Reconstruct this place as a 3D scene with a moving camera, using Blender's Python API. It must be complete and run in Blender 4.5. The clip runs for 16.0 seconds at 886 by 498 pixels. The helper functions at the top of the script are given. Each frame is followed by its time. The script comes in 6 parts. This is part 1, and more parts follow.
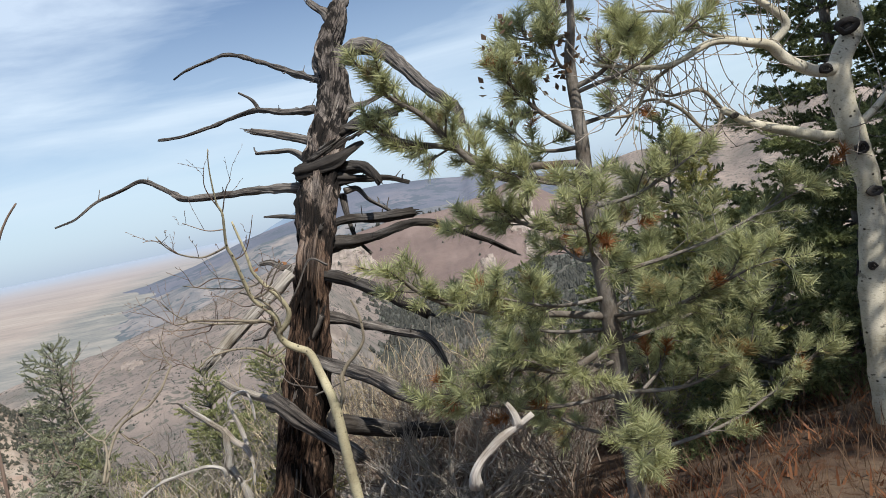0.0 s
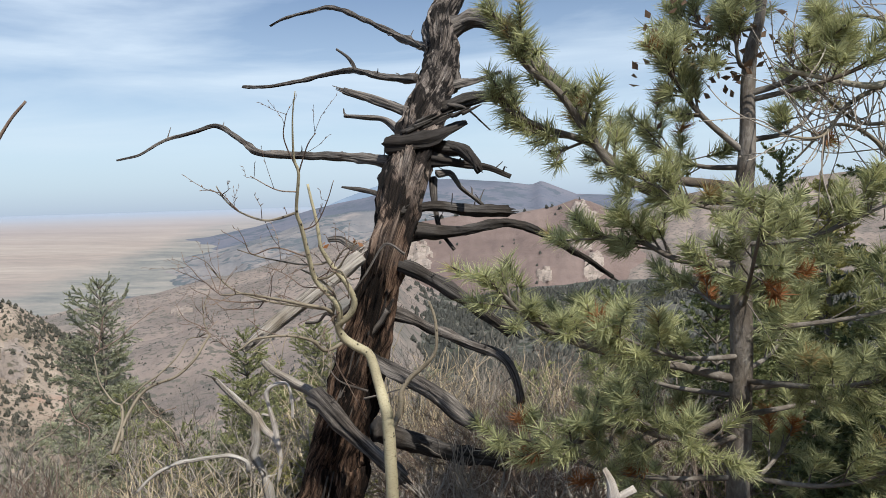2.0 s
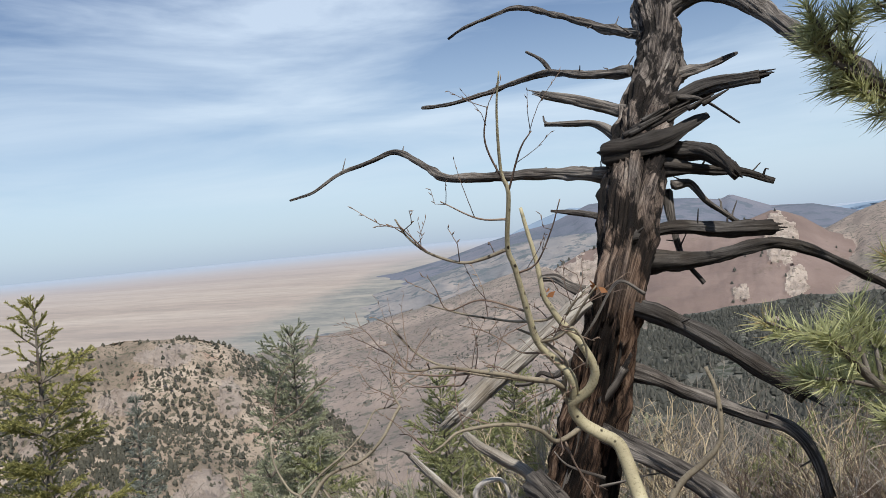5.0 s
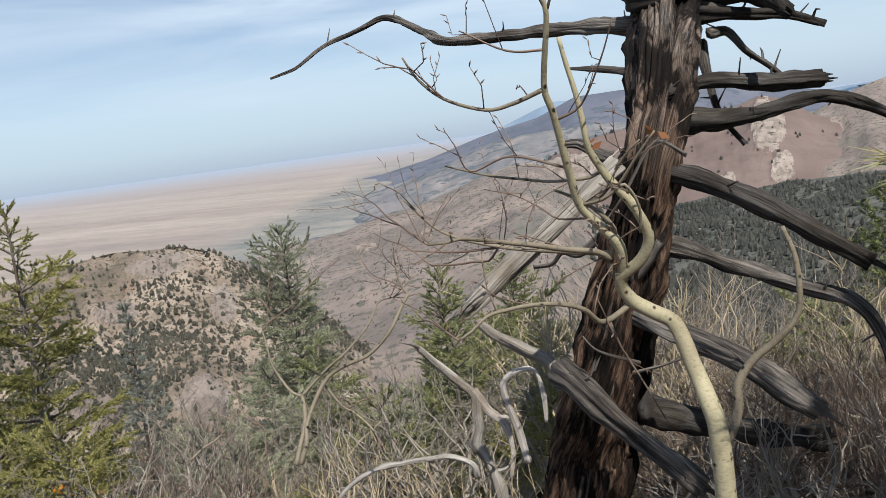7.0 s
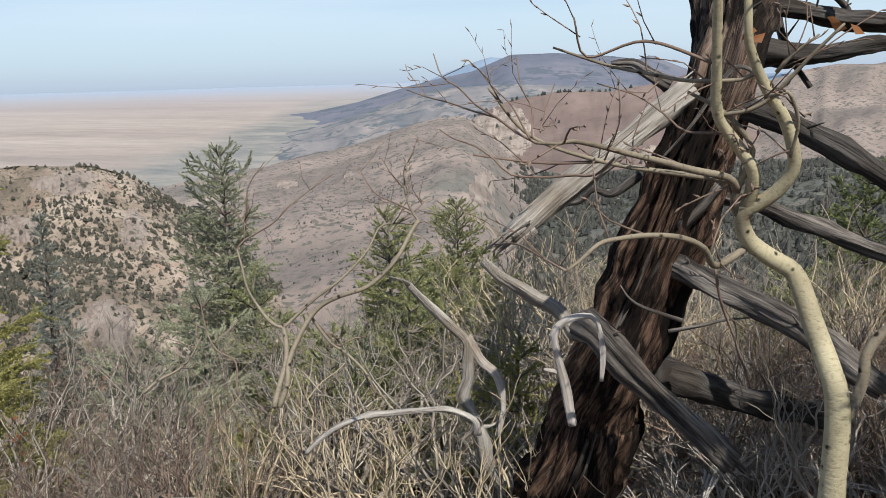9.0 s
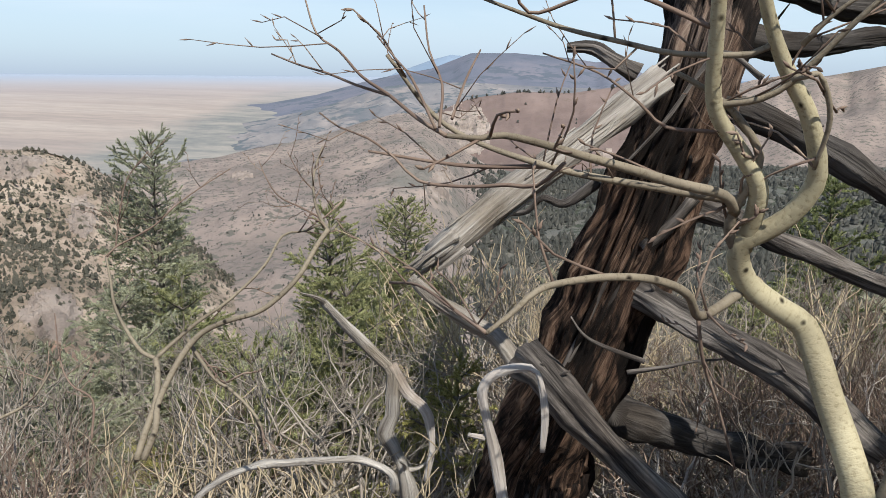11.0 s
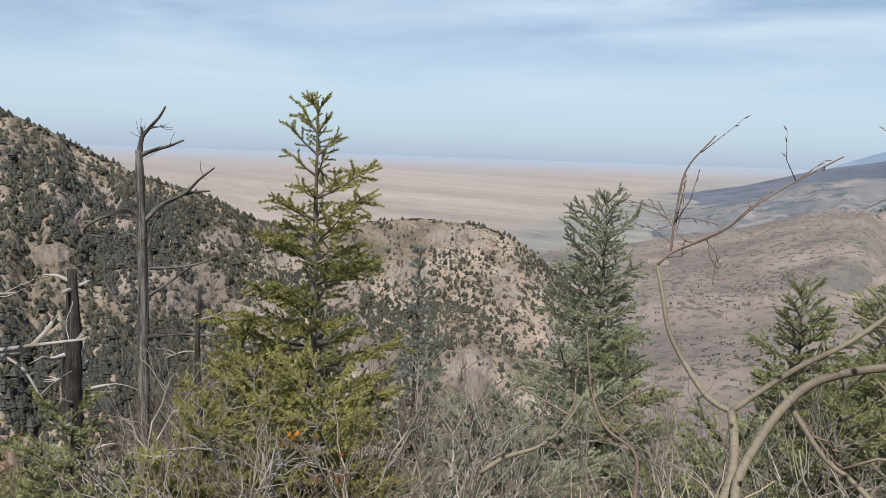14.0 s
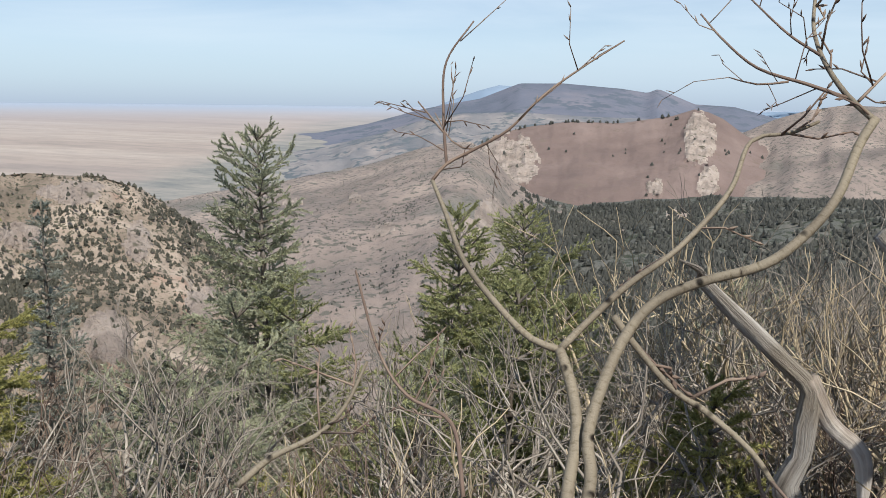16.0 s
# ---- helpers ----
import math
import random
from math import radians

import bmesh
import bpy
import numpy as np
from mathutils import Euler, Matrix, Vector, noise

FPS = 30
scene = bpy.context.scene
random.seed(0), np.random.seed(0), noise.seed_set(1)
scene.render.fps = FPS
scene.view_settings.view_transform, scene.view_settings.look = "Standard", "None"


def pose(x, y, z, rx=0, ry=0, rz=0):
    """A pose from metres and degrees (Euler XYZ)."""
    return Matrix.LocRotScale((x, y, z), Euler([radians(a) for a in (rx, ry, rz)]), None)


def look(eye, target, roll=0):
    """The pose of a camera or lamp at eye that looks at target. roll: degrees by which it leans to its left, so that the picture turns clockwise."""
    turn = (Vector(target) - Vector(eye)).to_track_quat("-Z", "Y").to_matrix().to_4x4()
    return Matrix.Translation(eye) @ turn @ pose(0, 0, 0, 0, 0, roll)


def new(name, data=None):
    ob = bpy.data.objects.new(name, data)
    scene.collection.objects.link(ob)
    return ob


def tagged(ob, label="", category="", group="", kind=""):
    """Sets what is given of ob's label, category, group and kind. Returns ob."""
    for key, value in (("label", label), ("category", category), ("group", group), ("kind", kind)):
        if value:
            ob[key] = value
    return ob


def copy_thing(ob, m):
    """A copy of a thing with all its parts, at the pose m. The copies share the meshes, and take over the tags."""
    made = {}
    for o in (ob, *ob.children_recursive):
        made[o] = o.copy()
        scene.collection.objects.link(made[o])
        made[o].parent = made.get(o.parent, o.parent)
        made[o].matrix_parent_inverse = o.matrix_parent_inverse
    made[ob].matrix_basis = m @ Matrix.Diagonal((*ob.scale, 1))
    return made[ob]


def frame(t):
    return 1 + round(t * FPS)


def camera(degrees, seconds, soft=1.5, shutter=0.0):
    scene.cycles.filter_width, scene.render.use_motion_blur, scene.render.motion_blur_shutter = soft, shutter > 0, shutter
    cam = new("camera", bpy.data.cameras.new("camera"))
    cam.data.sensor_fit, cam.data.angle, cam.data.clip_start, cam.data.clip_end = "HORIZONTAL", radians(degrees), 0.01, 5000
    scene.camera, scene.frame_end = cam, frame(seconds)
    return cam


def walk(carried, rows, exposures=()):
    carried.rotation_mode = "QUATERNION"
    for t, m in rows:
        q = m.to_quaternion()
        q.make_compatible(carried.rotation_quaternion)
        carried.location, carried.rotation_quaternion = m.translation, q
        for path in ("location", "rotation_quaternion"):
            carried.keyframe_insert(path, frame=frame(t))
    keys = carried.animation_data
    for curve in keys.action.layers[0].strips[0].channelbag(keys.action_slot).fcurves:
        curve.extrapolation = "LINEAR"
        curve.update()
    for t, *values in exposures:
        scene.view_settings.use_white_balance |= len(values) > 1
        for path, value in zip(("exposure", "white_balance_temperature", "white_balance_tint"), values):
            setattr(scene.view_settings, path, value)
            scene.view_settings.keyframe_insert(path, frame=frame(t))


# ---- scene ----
cam = camera(57.1, 16.0, 0.6)
PATH = [
    (0, (0.001, 0.222, 1.706), (-0.063, 2.217, 1.581), -11.8),
    (0.5, (-0.028, 0.411, 1.739), (-0.125, 2.404, 1.6), -8.8),
    (1, (-0.125, 0.492, 1.752), (-0.259, 2.481, 1.595), -4.3),
    (1.5, (-0.19, 0.641, 1.724), (-0.359, 2.628, 1.572), -2.3),
    (2, (-0.203, 0.855, 1.703), (-0.409, 2.841, 1.592), -1.8),
    (2.5, (-0.229, 1.023, 1.706), (-0.496, 3.004, 1.646), -1.9),
    (3, (-0.33, 1.17, 1.745), (-0.677, 3.139, 1.729), -1.9),
    (3.5, (-0.375, 1.301, 1.727), (-0.809, 3.254, 1.746), -1.8),
    (4, (-0.39, 1.444, 1.723), (-0.9, 3.378, 1.757), -2.2),
    (4.5, (-0.457, 1.584, 1.724), (-1.038, 3.498, 1.747), -3.7),
    (5, (-0.526, 1.728, 1.718), (-1.164, 3.624, 1.704), -5.6),
    (5.2, (-0.531, 1.804, 1.698), (-1.197, 3.69, 1.658), -6.7),
    (7.5, (-0.879, 2.103, 1.604), (-1.485, 3.984, 1.296), -7.3),
    (8, (-1.059, 2.187, 1.581), (-1.637, 4.069, 1.226), -5.2),
    (8.5, (-1.138, 2.264, 1.538), (-1.651, 4.159, 1.154), -3.3),
    (10.8, (-1.152, 2.747, 1.462), (-1.447, 4.68, 1.043), 0.5),
    (11, (-1.147, 2.806, 1.462), (-1.487, 4.734, 1.052), 0.5),
    (11.5, (-1.122, 2.917, 1.429), (-1.703, 4.801, 1.095), -0.2),
    (12, (-1.072, 3.073, 1.376), (-2.033, 4.817, 1.186), -0.7),
    (12.5, (-1.143, 3.103, 1.316), (-2.429, 4.632, 1.25), -0.5),
    (13, (-1.347, 3.195, 1.279), (-2.76, 4.608, 1.19), -0.3),
    (13.5, (-1.464, 3.199, 1.25), (-2.841, 4.642, 1.098), 1.6),
    (14, (-1.725, 3.221, 1.186), (-2.971, 4.77, 0.963), 2.0),
    (14.5, (-1.831, 3.305, 1.136), (-2.931, 4.947, 0.833), 0.5),
    (15, (-1.93, 3.414, 1.125), (-2.834, 5.162, 0.769), -0.7),
    (15.5, (-2.037, 3.504, 1.126), (-2.697, 5.354, 0.751), -0.7),
    (16, (-2.084, 3.492, 1.101), (-2.538, 5.409, 0.76), 0.6),
]
walk(cam, [(t, look(e, g, r)) for t, e, g, r in PATH], ((0.0, 0.18), (1.5, 0.16), (3.0, 0.06), (5.0, 0.05), (8.0, 0.12), (10.8, 0.22), (12.0, 0.24), (13.0, 0.02), (14.0, 0.02), (15.0, 0.10), (16.0, 0.14)))

# ---- sky, sun, exposure ----
SUN_EL, SUN_AZ = 50.0, 146.0          # degrees; azimuth clockwise from +y
world = bpy.data.worlds.new("sky")
scene.world = world
world.use_nodes = True


def build_sky():
    nt = world.node_tree
    n, l = nt.nodes, nt.links
    n.clear()
    out, bg = n.new("ShaderNodeOutputWorld"), n.new("ShaderNodeBackground")
    sky = n.new("ShaderNodeTexSky")
    sky.sky_type, sky.sun_disc = "NISHITA", False
    sky.sun_elevation, sky.sun_rotation = radians(SUN_EL), radians(SUN_AZ)
    sky.altitude, sky.air_density, sky.dust_density, sky.ozone_density = 2500, 1.0, 0.25, 3.0
    tc = n.new("ShaderNodeTexCoord")
    sep = n.new("ShaderNodeSeparateXYZ")
    l.new(tc.outputs["Generated"], sep.inputs[0])
    # thin cirrus, drawn out along the horizon
    mp = n.new("ShaderNodeMapping")
    mp.inputs["Rotation"].default_value = (radians(3), radians(-6), radians(20))
    mp.inputs["Scale"].default_value = (1.2, 1.6, 9.0)
    l.new(tc.outputs["Generated"], mp.inputs[0])
    a = n.new("ShaderNodeTexNoise")
    a.inputs["Scale"].default_value, a.inputs["Detail"].default_value = 1.7, 9
    a.inputs["Roughness"].default_value, a.inputs["Distortion"].default_value = 0.55, 0.5
    l.new(mp.outputs[0], a.inputs["Vector"])
    ramp = n.new("ShaderNodeValToRGB")
    ramp.color_ramp.elements[0].position, ramp.color_ramp.elements[0].color = 0.40, (0.0, 0.0, 0.0, 1)
    ramp.color_ramp.elements[1].position, ramp.color_ramp.elements[1].color = 0.68, (0.74, 0.74, 0.74, 1)
    l.new(a.outputs["Fac"], ramp.inputs[0])
    cloud = n.new("ShaderNodeMix")
    cloud.data_type = "RGBA"
    cloud.inputs["B"].default_value = (7.1, 8.35, 9.9, 1)
    l.new(ramp.outputs[0], cloud.inputs["Factor"])
    l.new(sky.outputs[0], cloud.inputs["A"])
    # haze that thickens towards the horizon
    hz = n.new("ShaderNodeValToRGB")
    e = hz.color_ramp.elements
    e[0].position, e[0].color = 0.0, (1.0, 1.0, 1.0, 1)
    e[1].position, e[1].color = 0.30, (0.0, 0.0, 0.0, 1)
    m = hz.color_ramp.elements.new(0.12)
    m.color = (0.50, 0.50, 0.50, 1)
    l.new(sep.outputs["Z"], hz.inputs[0])
    hc = n.new("ShaderNodeValToRGB")
    e = hc.color_ramp.elements
    e[0].position, e[0].color = 0.0, (0.425, 0.52, 0.64, 1)
    e[1].position, e[1].color = 0.075, (0.60, 0.73, 0.82, 1)
    m = hc.color_ramp.elements.new(0.03)
    m.color = (0.50, 0.62, 0.73, 1)
    l.new(sep.outputs["Z"], hc.inputs[0])
    up = n.new("ShaderNodeVectorMath")
    up.operation = "SCALE"
    up.inputs["Scale"].default_value = 10.0
    l.new(hc.outputs[0], up.inputs[0])
    haze = n.new("ShaderNodeMix")
    haze.data_type = "RGBA"
    l.new(hz.outputs[0], haze.inputs["Factor"])
    l.new(cloud.outputs["Result"], haze.inputs["A"])
    l.new(up.outputs[0], haze.inputs["B"])
    l.new(haze.outputs["Result"], bg.inputs["Color"])
    bg.inputs["Strength"].default_value = 0.1
    l.new(bg.outputs[0], out.inputs["Surface"])


build_sky()
sun_data = bpy.data.lights.new("sun", "SUN")
sun_data.energy, sun_data.angle, sun_data.color = 5.0, radians(0.55), (1.0, 0.95, 0.87)
sun = new("sun", sun_data)
_a, _e = radians(SUN_AZ), radians(SUN_EL)
sun.matrix_world = look((0, 0, 60), Vector((0, 0, 60)) - Vector((math.sin(_a) * math.cos(_e), math.cos(_a) * math.cos(_e), math.sin(_e))))

# ---- materials ----


def material(name, rough=0.85):
    m = bpy.data.materials.new(name)
    m.use_nodes = True
    b = m.node_tree.nodes["Principled BSDF"]
    b.inputs["Roughness"].default_value = rough
    b.inputs["Specular IOR Level"].default_value = 0.25
    return m, m.node_tree.nodes, m.node_tree.links, b


def ramp_node(n, stops):
    r = n.new("ShaderNodeValToRGB")
    e = r.color_ramp.elements
    e[0].position, e[0].color = stops[0][0], (*stops[0][1], 1)
    e[1].position, e[1].color = stops[-1][0], (*stops[-1][1], 1)
    for p, c in stops[1:-1]:
        e.new(p).color = (*c, 1)
    return r


def noise_node(n, l, vec, scale, detail=5, rough=0.6, stretch=None, dist=0.0):
    if stretch:
        mp = n.new("ShaderNodeMapping")
        mp.inputs["Scale"].default_value = stretch
        l.new(vec, mp.inputs[0])
        vec = mp.outputs[0]
    t = n.new("ShaderNodeTexNoise")
    t.inputs["Scale"].default_value, t.inputs["Detail"].default_value = scale, detail
    t.inputs["Roughness"].default_value, t.inputs["Distortion"].default_value = rough, dist
    l.new(vec, t.inputs["Vector"])
    return t.outputs["Fac"]


def mix_node(n, l, fac, a, b, mode="MIX"):
    m = n.new("ShaderNodeMix")
    m.data_type, m.blend_type = "RGBA", mode
    for sock, v in (("Factor", fac), ("A", a), ("B", b)):
        if isinstance(v, (int, float)):
            m.inputs[sock].default_value = v
        elif isinstance(v, tuple):
            m.inputs[sock].default_value = (*v, 1)
        else:
            l.new(v, m.inputs[sock])
    return m.outputs["Result"]


def bump_node(n, l, b, height, strength, distance):
    bp = n.new("ShaderNodeBump")
    bp.inputs["Strength"].default_value, bp.inputs["Distance"].default_value = strength, distance
    l.new(height, bp.inputs["Height"])
    l.new(bp.outputs[0], b.inputs["Normal"])


def wood(name, stops, patch=None, patch_at=(0.5, 0.6), grain=(90, 5, 1), bump=0.9):
    """Fibrous wood: grain along v of the UV map, and patches of another tone."""
    m, n, l, b = material(name, 0.9)
    uv = n.new("ShaderNodeTexCoord").outputs["UV"]
    g = noise_node(n, l, uv, 1.0, 8, 0.68, grain, 0.9)
    g2 = noise_node(n, l, uv, 1.0, 4, 0.6, (grain[0] * 0.3, grain[1] * 0.35, 1))
    s = n.new("ShaderNodeMath")
    s.operation = "MULTIPLY_ADD"
    l.new(g2, s.inputs[0])
    s.inputs[1].default_value = 0.5
    half = n.new("ShaderNodeMath")
    half.operation = "MULTIPLY"
    l.new(g, half.inputs[0])
    half.inputs[1].default_value = 0.5
    l.new(half.outputs[0], s.inputs[2])
    r = ramp_node(n, stops)
    l.new(s.outputs[0], r.inputs[0])
    col = r.outputs[0]
    if patch:
        pos = n.new("ShaderNodeTexCoord").outputs["Object"]
        pn = noise_node(n, l, pos, 4.0, 4, 0.6)
        pr = ramp_node(n, [(patch_at[0], (0, 0, 0)), (patch_at[1], (1, 1, 1))])
        l.new(pn, pr.inputs[0])
        col = mix_node(n, l, pr.outputs[0], col, mix_node(n, l, 1.0, col, patch, "MULTIPLY"))
    l.new(col, b.inputs["Base Color"])
    bump_node(n, l, b, s.outputs[0], bump, 0.02)
    return m


def charred_trunk():
    """Stringy red-brown wood with deep dark furrows, burnt black in tall patches and weathered grey towards the top."""
    m, n, l, b = material("charred_juniper_wood", 0.9)
    tc = n.new("ShaderNodeTexCoord")
    uv, ob = tc.outputs["UV"], tc.outputs["Object"]
    coarse = noise_node(n, l, uv, 1.0, 6, 0.66, (26, 1.6, 1), 0.7)
    fine = noise_node(n, l, uv, 1.0, 8, 0.72, (150, 7, 1), 0.6)
    both = n.new("ShaderNodeMath")
    both.operation = "MULTIPLY_ADD"
    l.new(fine, both.inputs[0])
    both.inputs[1].default_value = 0.55
    part_of = n.new("ShaderNodeMath")
    part_of.operation = "MULTIPLY"
    part_of.inputs[1].default_value = 0.45
    l.new(coarse, part_of.inputs[0])
    l.new(part_of.outputs[0], both.inputs[2])
    bark = ramp_node(n, [(0.42, (0.008, 0.006, 0.005)), (0.475, (0.060, 0.035, 0.024)), (0.545, (0.20, 0.125, 0.085)), (0.66, (0.42, 0.32, 0.24))])
    l.new(both.outputs[0], bark.inputs[0])
    gray = ramp_node(n, [(0.41, (0.012, 0.010, 0.010)), (0.475, (0.085, 0.072, 0.065)), (0.555, (0.25, 0.215, 0.19)), (0.68, (0.46, 0.43, 0.39))])
    l.new(both.outputs[0], gray.inputs[0])
    sep = n.new("ShaderNodeSeparateXYZ")
    l.new(ob, sep.inputs[0])
    ragged = noise_node(n, l, ob, 3.5, 4, 0.6)
    high = n.new("ShaderNodeMath")
    high.operation = "MULTIPLY_ADD"
    l.new(ragged, high.inputs[0])
    high.inputs[1].default_value = 2.2
    l.new(sep.outputs["Z"], high.inputs[2])
    hr = n.new("ShaderNodeMapRange")
    hr.inputs["From Min"].default_value, hr.inputs["From Max"].default_value = 2.3, 3.4
    l.new(high.outputs[0], hr.inputs["Value"])
    col = mix_node(n, l, hr.outputs[0], bark.outputs[0], gray.outputs[0])
    burn = noise_node(n, l, ob, 1.0, 5, 0.62, (7.5, 7.5, 2.4), 0.5)
    br = ramp_node(n, [(0.465, (1, 1, 1)), (0.53, (0.10, 0.095, 0.095))])
    l.new(burn, br.inputs[0])
    col = mix_node(n, l, 1.0, col, br.outputs[0], "MULTIPLY")
    l.new(col, b.inputs["Base Color"])
    bump_node(n, l, b, both.outputs[0], 1.0, 0.03)
    return m


M_TRUNK = charred_trunk()
M_LIMB = wood("weathered_grey_wood", [(0.38, (0.014, 0.012, 0.011)), (0.48, (0.09, 0.08, 0.073)), (0.60, (0.26, 0.235, 0.21)), (0.73, (0.50, 0.47, 0.43))], (0.55, 0.52, 0.50), (0.48, 0.64), (70, 5, 1), 1.0)
M_CHAR = wood("dark_charred_wood", [(0.32, (0.012, 0.011, 0.011)), (0.5, (0.055, 0.05, 0.047)), (0.7, (0.17, 0.16, 0.15))], (0.6, 0.55, 0.5), (0.4, 0.6), (70, 5, 1))
M_SLAB = wood("bleached_splintered_wood", [(0.34, (0.05, 0.043, 0.037)), (0.45, (0.25, 0.225, 0.195)), (0.62, (0.52, 0.49, 0.445))], (0.7, 0.66, 0.6), (0.5, 0.66), (95, 4, 1), 1.0)
M_STICK = wood("bleached_stick_wood", [(0.30, (0.20, 0.17, 0.15)), (0.5, (0.46, 0.42, 0.38)), (0.7, (0.64, 0.61, 0.56))], (0.6, 0.55, 0.5), (0.5, 0.65), (110, 6, 1), 0.6)
M_DEADTWIG = wood("grey_dead_twig", [(0.3, (0.075, 0.064, 0.055)), (0.5, (0.285, 0.25, 0.21)), (0.7, (0.60, 0.55, 0.48))], None, (0.5, 0.6), (80, 8, 1), 0.3)
M_BRUSH = wood("brown_bare_twig", [(0.3, (0.06, 0.042, 0.035)), (0.5, (0.175, 0.125, 0.098)), (0.7, (0.40, 0.315, 0.24))], None, (0.5, 0.6), (80, 8, 1), 0.3)
M_STRAW = wood("dry_straw_stalk", [(0.3, (0.25, 0.19, 0.12)), (0.5, (0.46, 0.38, 0.26)), (0.7, (0.62, 0.54, 0.40))], None, (0.5, 0.6), (60, 8, 1), 0.2)
M_PINEBARK = wood("grey_pine_bark", [(0.3, (0.05, 0.042, 0.036)), (0.5, (0.17, 0.15, 0.13)), (0.7, (0.33, 0.31, 0.28))], (0.55, 0.5, 0.45), (0.45, 0.65), (35, 22, 1), 0.7)


def aspen_bark(name, light, tint):
    m, n, l, b = material(name, 0.62)
    tc = n.new("ShaderNodeTexCoord")
    uv, ob = tc.outputs["UV"], tc.outputs["Object"]
    base = noise_node(n, l, ob, 7.0, 5, 0.6)
    r = ramp_node(n, [(0.3, tint), (0.55, light), (0.75, tuple(min(0.8, c * 1.2) for c in light))])
    l.new(base, r.inputs[0])
    fine = noise_node(n, l, uv, 1.0, 6, 0.7, (60, 160, 1))
    fr = ramp_node(n, [(0.30, (0.55, 0.52, 0.45)), (0.48, (1, 1, 1))])
    l.new(fine, fr.inputs[0])
    col = mix_node(n, l, 1.0, r.outputs[0], fr.outputs[0], "MULTIPLY")
    # black lens-shaped scars
    v = n.new("ShaderNodeTexVoronoi")
    mp = n.new("ShaderNodeMapping")
    mp.inputs["Scale"].default_value = (22, 34, 1)
    l.new(uv, mp.inputs[0])
    l.new(mp.outputs[0], v.inputs["Vector"])
    v.inputs["Scale"].default_value = 1.0
    vr = ramp_node(n, [(0.13, (0.06, 0.05, 0.04)), (0.24, (1, 1, 1))])
    l.new(v.outputs["Distance"], vr.inputs[0])
    gate = noise_node(n, l, ob, 11.0, 2)
    gr = ramp_node(n, [(0.46, (0, 0, 0)), (0.52, (1, 1, 1))])
    l.new(gate, gr.inputs[0])
    col = mix_node(n, l, gr.outputs[0], col, mix_node(n, l, 1.0, col, vr.outputs[0], "MULTIPLY"))
    # rough dark patches where old bark has split
    rough = noise_node(n, l, uv, 1.0, 6, 0.7, (6, 14, 1), 0.8)
    rr = ramp_node(n, [(0.60 if light[0] > 0.55 else 0.68, (1, 1, 1)), (0.70 if light[0] > 0.55 else 0.76, (0.14, 0.12, 0.10))])
    l.new(rough, rr.inputs[0])
    col = mix_node(n, l, 1.0, col, rr.outputs[0], "MULTIPLY")
    l.new(col, b.inputs["Base Color"])
    bump_node(n, l, b, fine, 0.4, 0.006)
    return m


M_ASPEN = aspen_bark("pale_yellow_aspen_bark", (0.43, 0.385, 0.255), (0.26, 0.225, 0.145))
M_SAPLING = aspen_bark("grey_olive_sapling_bark", (0.24, 0.205, 0.15), (0.13, 0.108, 0.08))
M_OLDASPEN = aspen_bark("white_aspen_bark", (0.56, 0.52, 0.42), (0.33, 0.30, 0.22))


def foliage(name, dark, light, tip=None, tip_amount=0.0, scale=1.6):
    """Leaves whose tone varies by clump, and a few dried ones."""
    m, n, l, b = material(name, 0.55)
    b.inputs["Subsurface Weight"].default_value = 0.0
    geo = n.new("ShaderNodeNewGeometry")
    ob = n.new("ShaderNodeTexCoord").outputs["Object"]
    big = noise_node(n, l, ob, scale, 3, 0.6)
    add = n.new("ShaderNodeMath")
    add.operation = "MULTIPLY_ADD"
    l.new(geo.outputs["Random Per Island"], add.inputs[0])
    add.inputs[1].default_value = 0.45
    l.new(big, add.inputs[2])
    r = ramp_node(n, [(0.42, dark), (1.0, light)])
    l.new(add.outputs[0], r.inputs[0])
    col = r.outputs[0]
    if tip:
        pn = noise_node(n, l, ob, 3.1, 3, 0.6)
        pr = ramp_node(n, [(0.62 - tip_amount, (0, 0, 0)), (0.66 - tip_amount, (1, 1, 1))])
        l.new(pn, pr.inputs[0])
        half = n.new("ShaderNodeMath")
        half.operation = "MULTIPLY"
        l.new(geo.outputs["Random Per Island"], half.inputs[0])
        l.new(pr.outputs[0], half.inputs[1])
        col = mix_node(n, l, half.outputs[0], col, tip)
    l.new(col, b.inputs["Base Color"])
    tr = n.new("ShaderNodeBsdfTranslucent")
    l.new(col, tr.inputs["Color"])
    ms = n.new("ShaderNodeMixShader")
    ms.inputs[0].default_value = 0.48
    l.new(b.outputs[0], ms.inputs[1])
    l.new(tr.outputs[0], ms.inputs[2])
    l.new(ms.outputs[0], n["Material Output"].inputs["Surface"])
    return m


M_NEEDLE = foliage("green_pine_needles", (0.215, 0.235, 0.12), (0.62, 0.625, 0.34), (0.33, 0.17, 0.06), 0.0)
M_RUST = foliage("dried_orange_needles", (0.22, 0.08, 0.03), (0.42, 0.20, 0.08))
M_FIR_Y = foliage("yellow_green_fir_needles", (0.13, 0.138, 0.052), (0.52, 0.485, 0.19))
M_FIR_G = foliage("grey_green_fir_needles", (0.21, 0.225, 0.155), (0.56, 0.565, 0.40))
M_FIR_M = foliage("mid_green_fir_needles", (0.15, 0.165, 0.08), (0.50, 0.505, 0.255))
M_FIR_B = foliage("blue_grey_fir_needles", (0.17, 0.185, 0.155), (0.45, 0.47, 0.40))
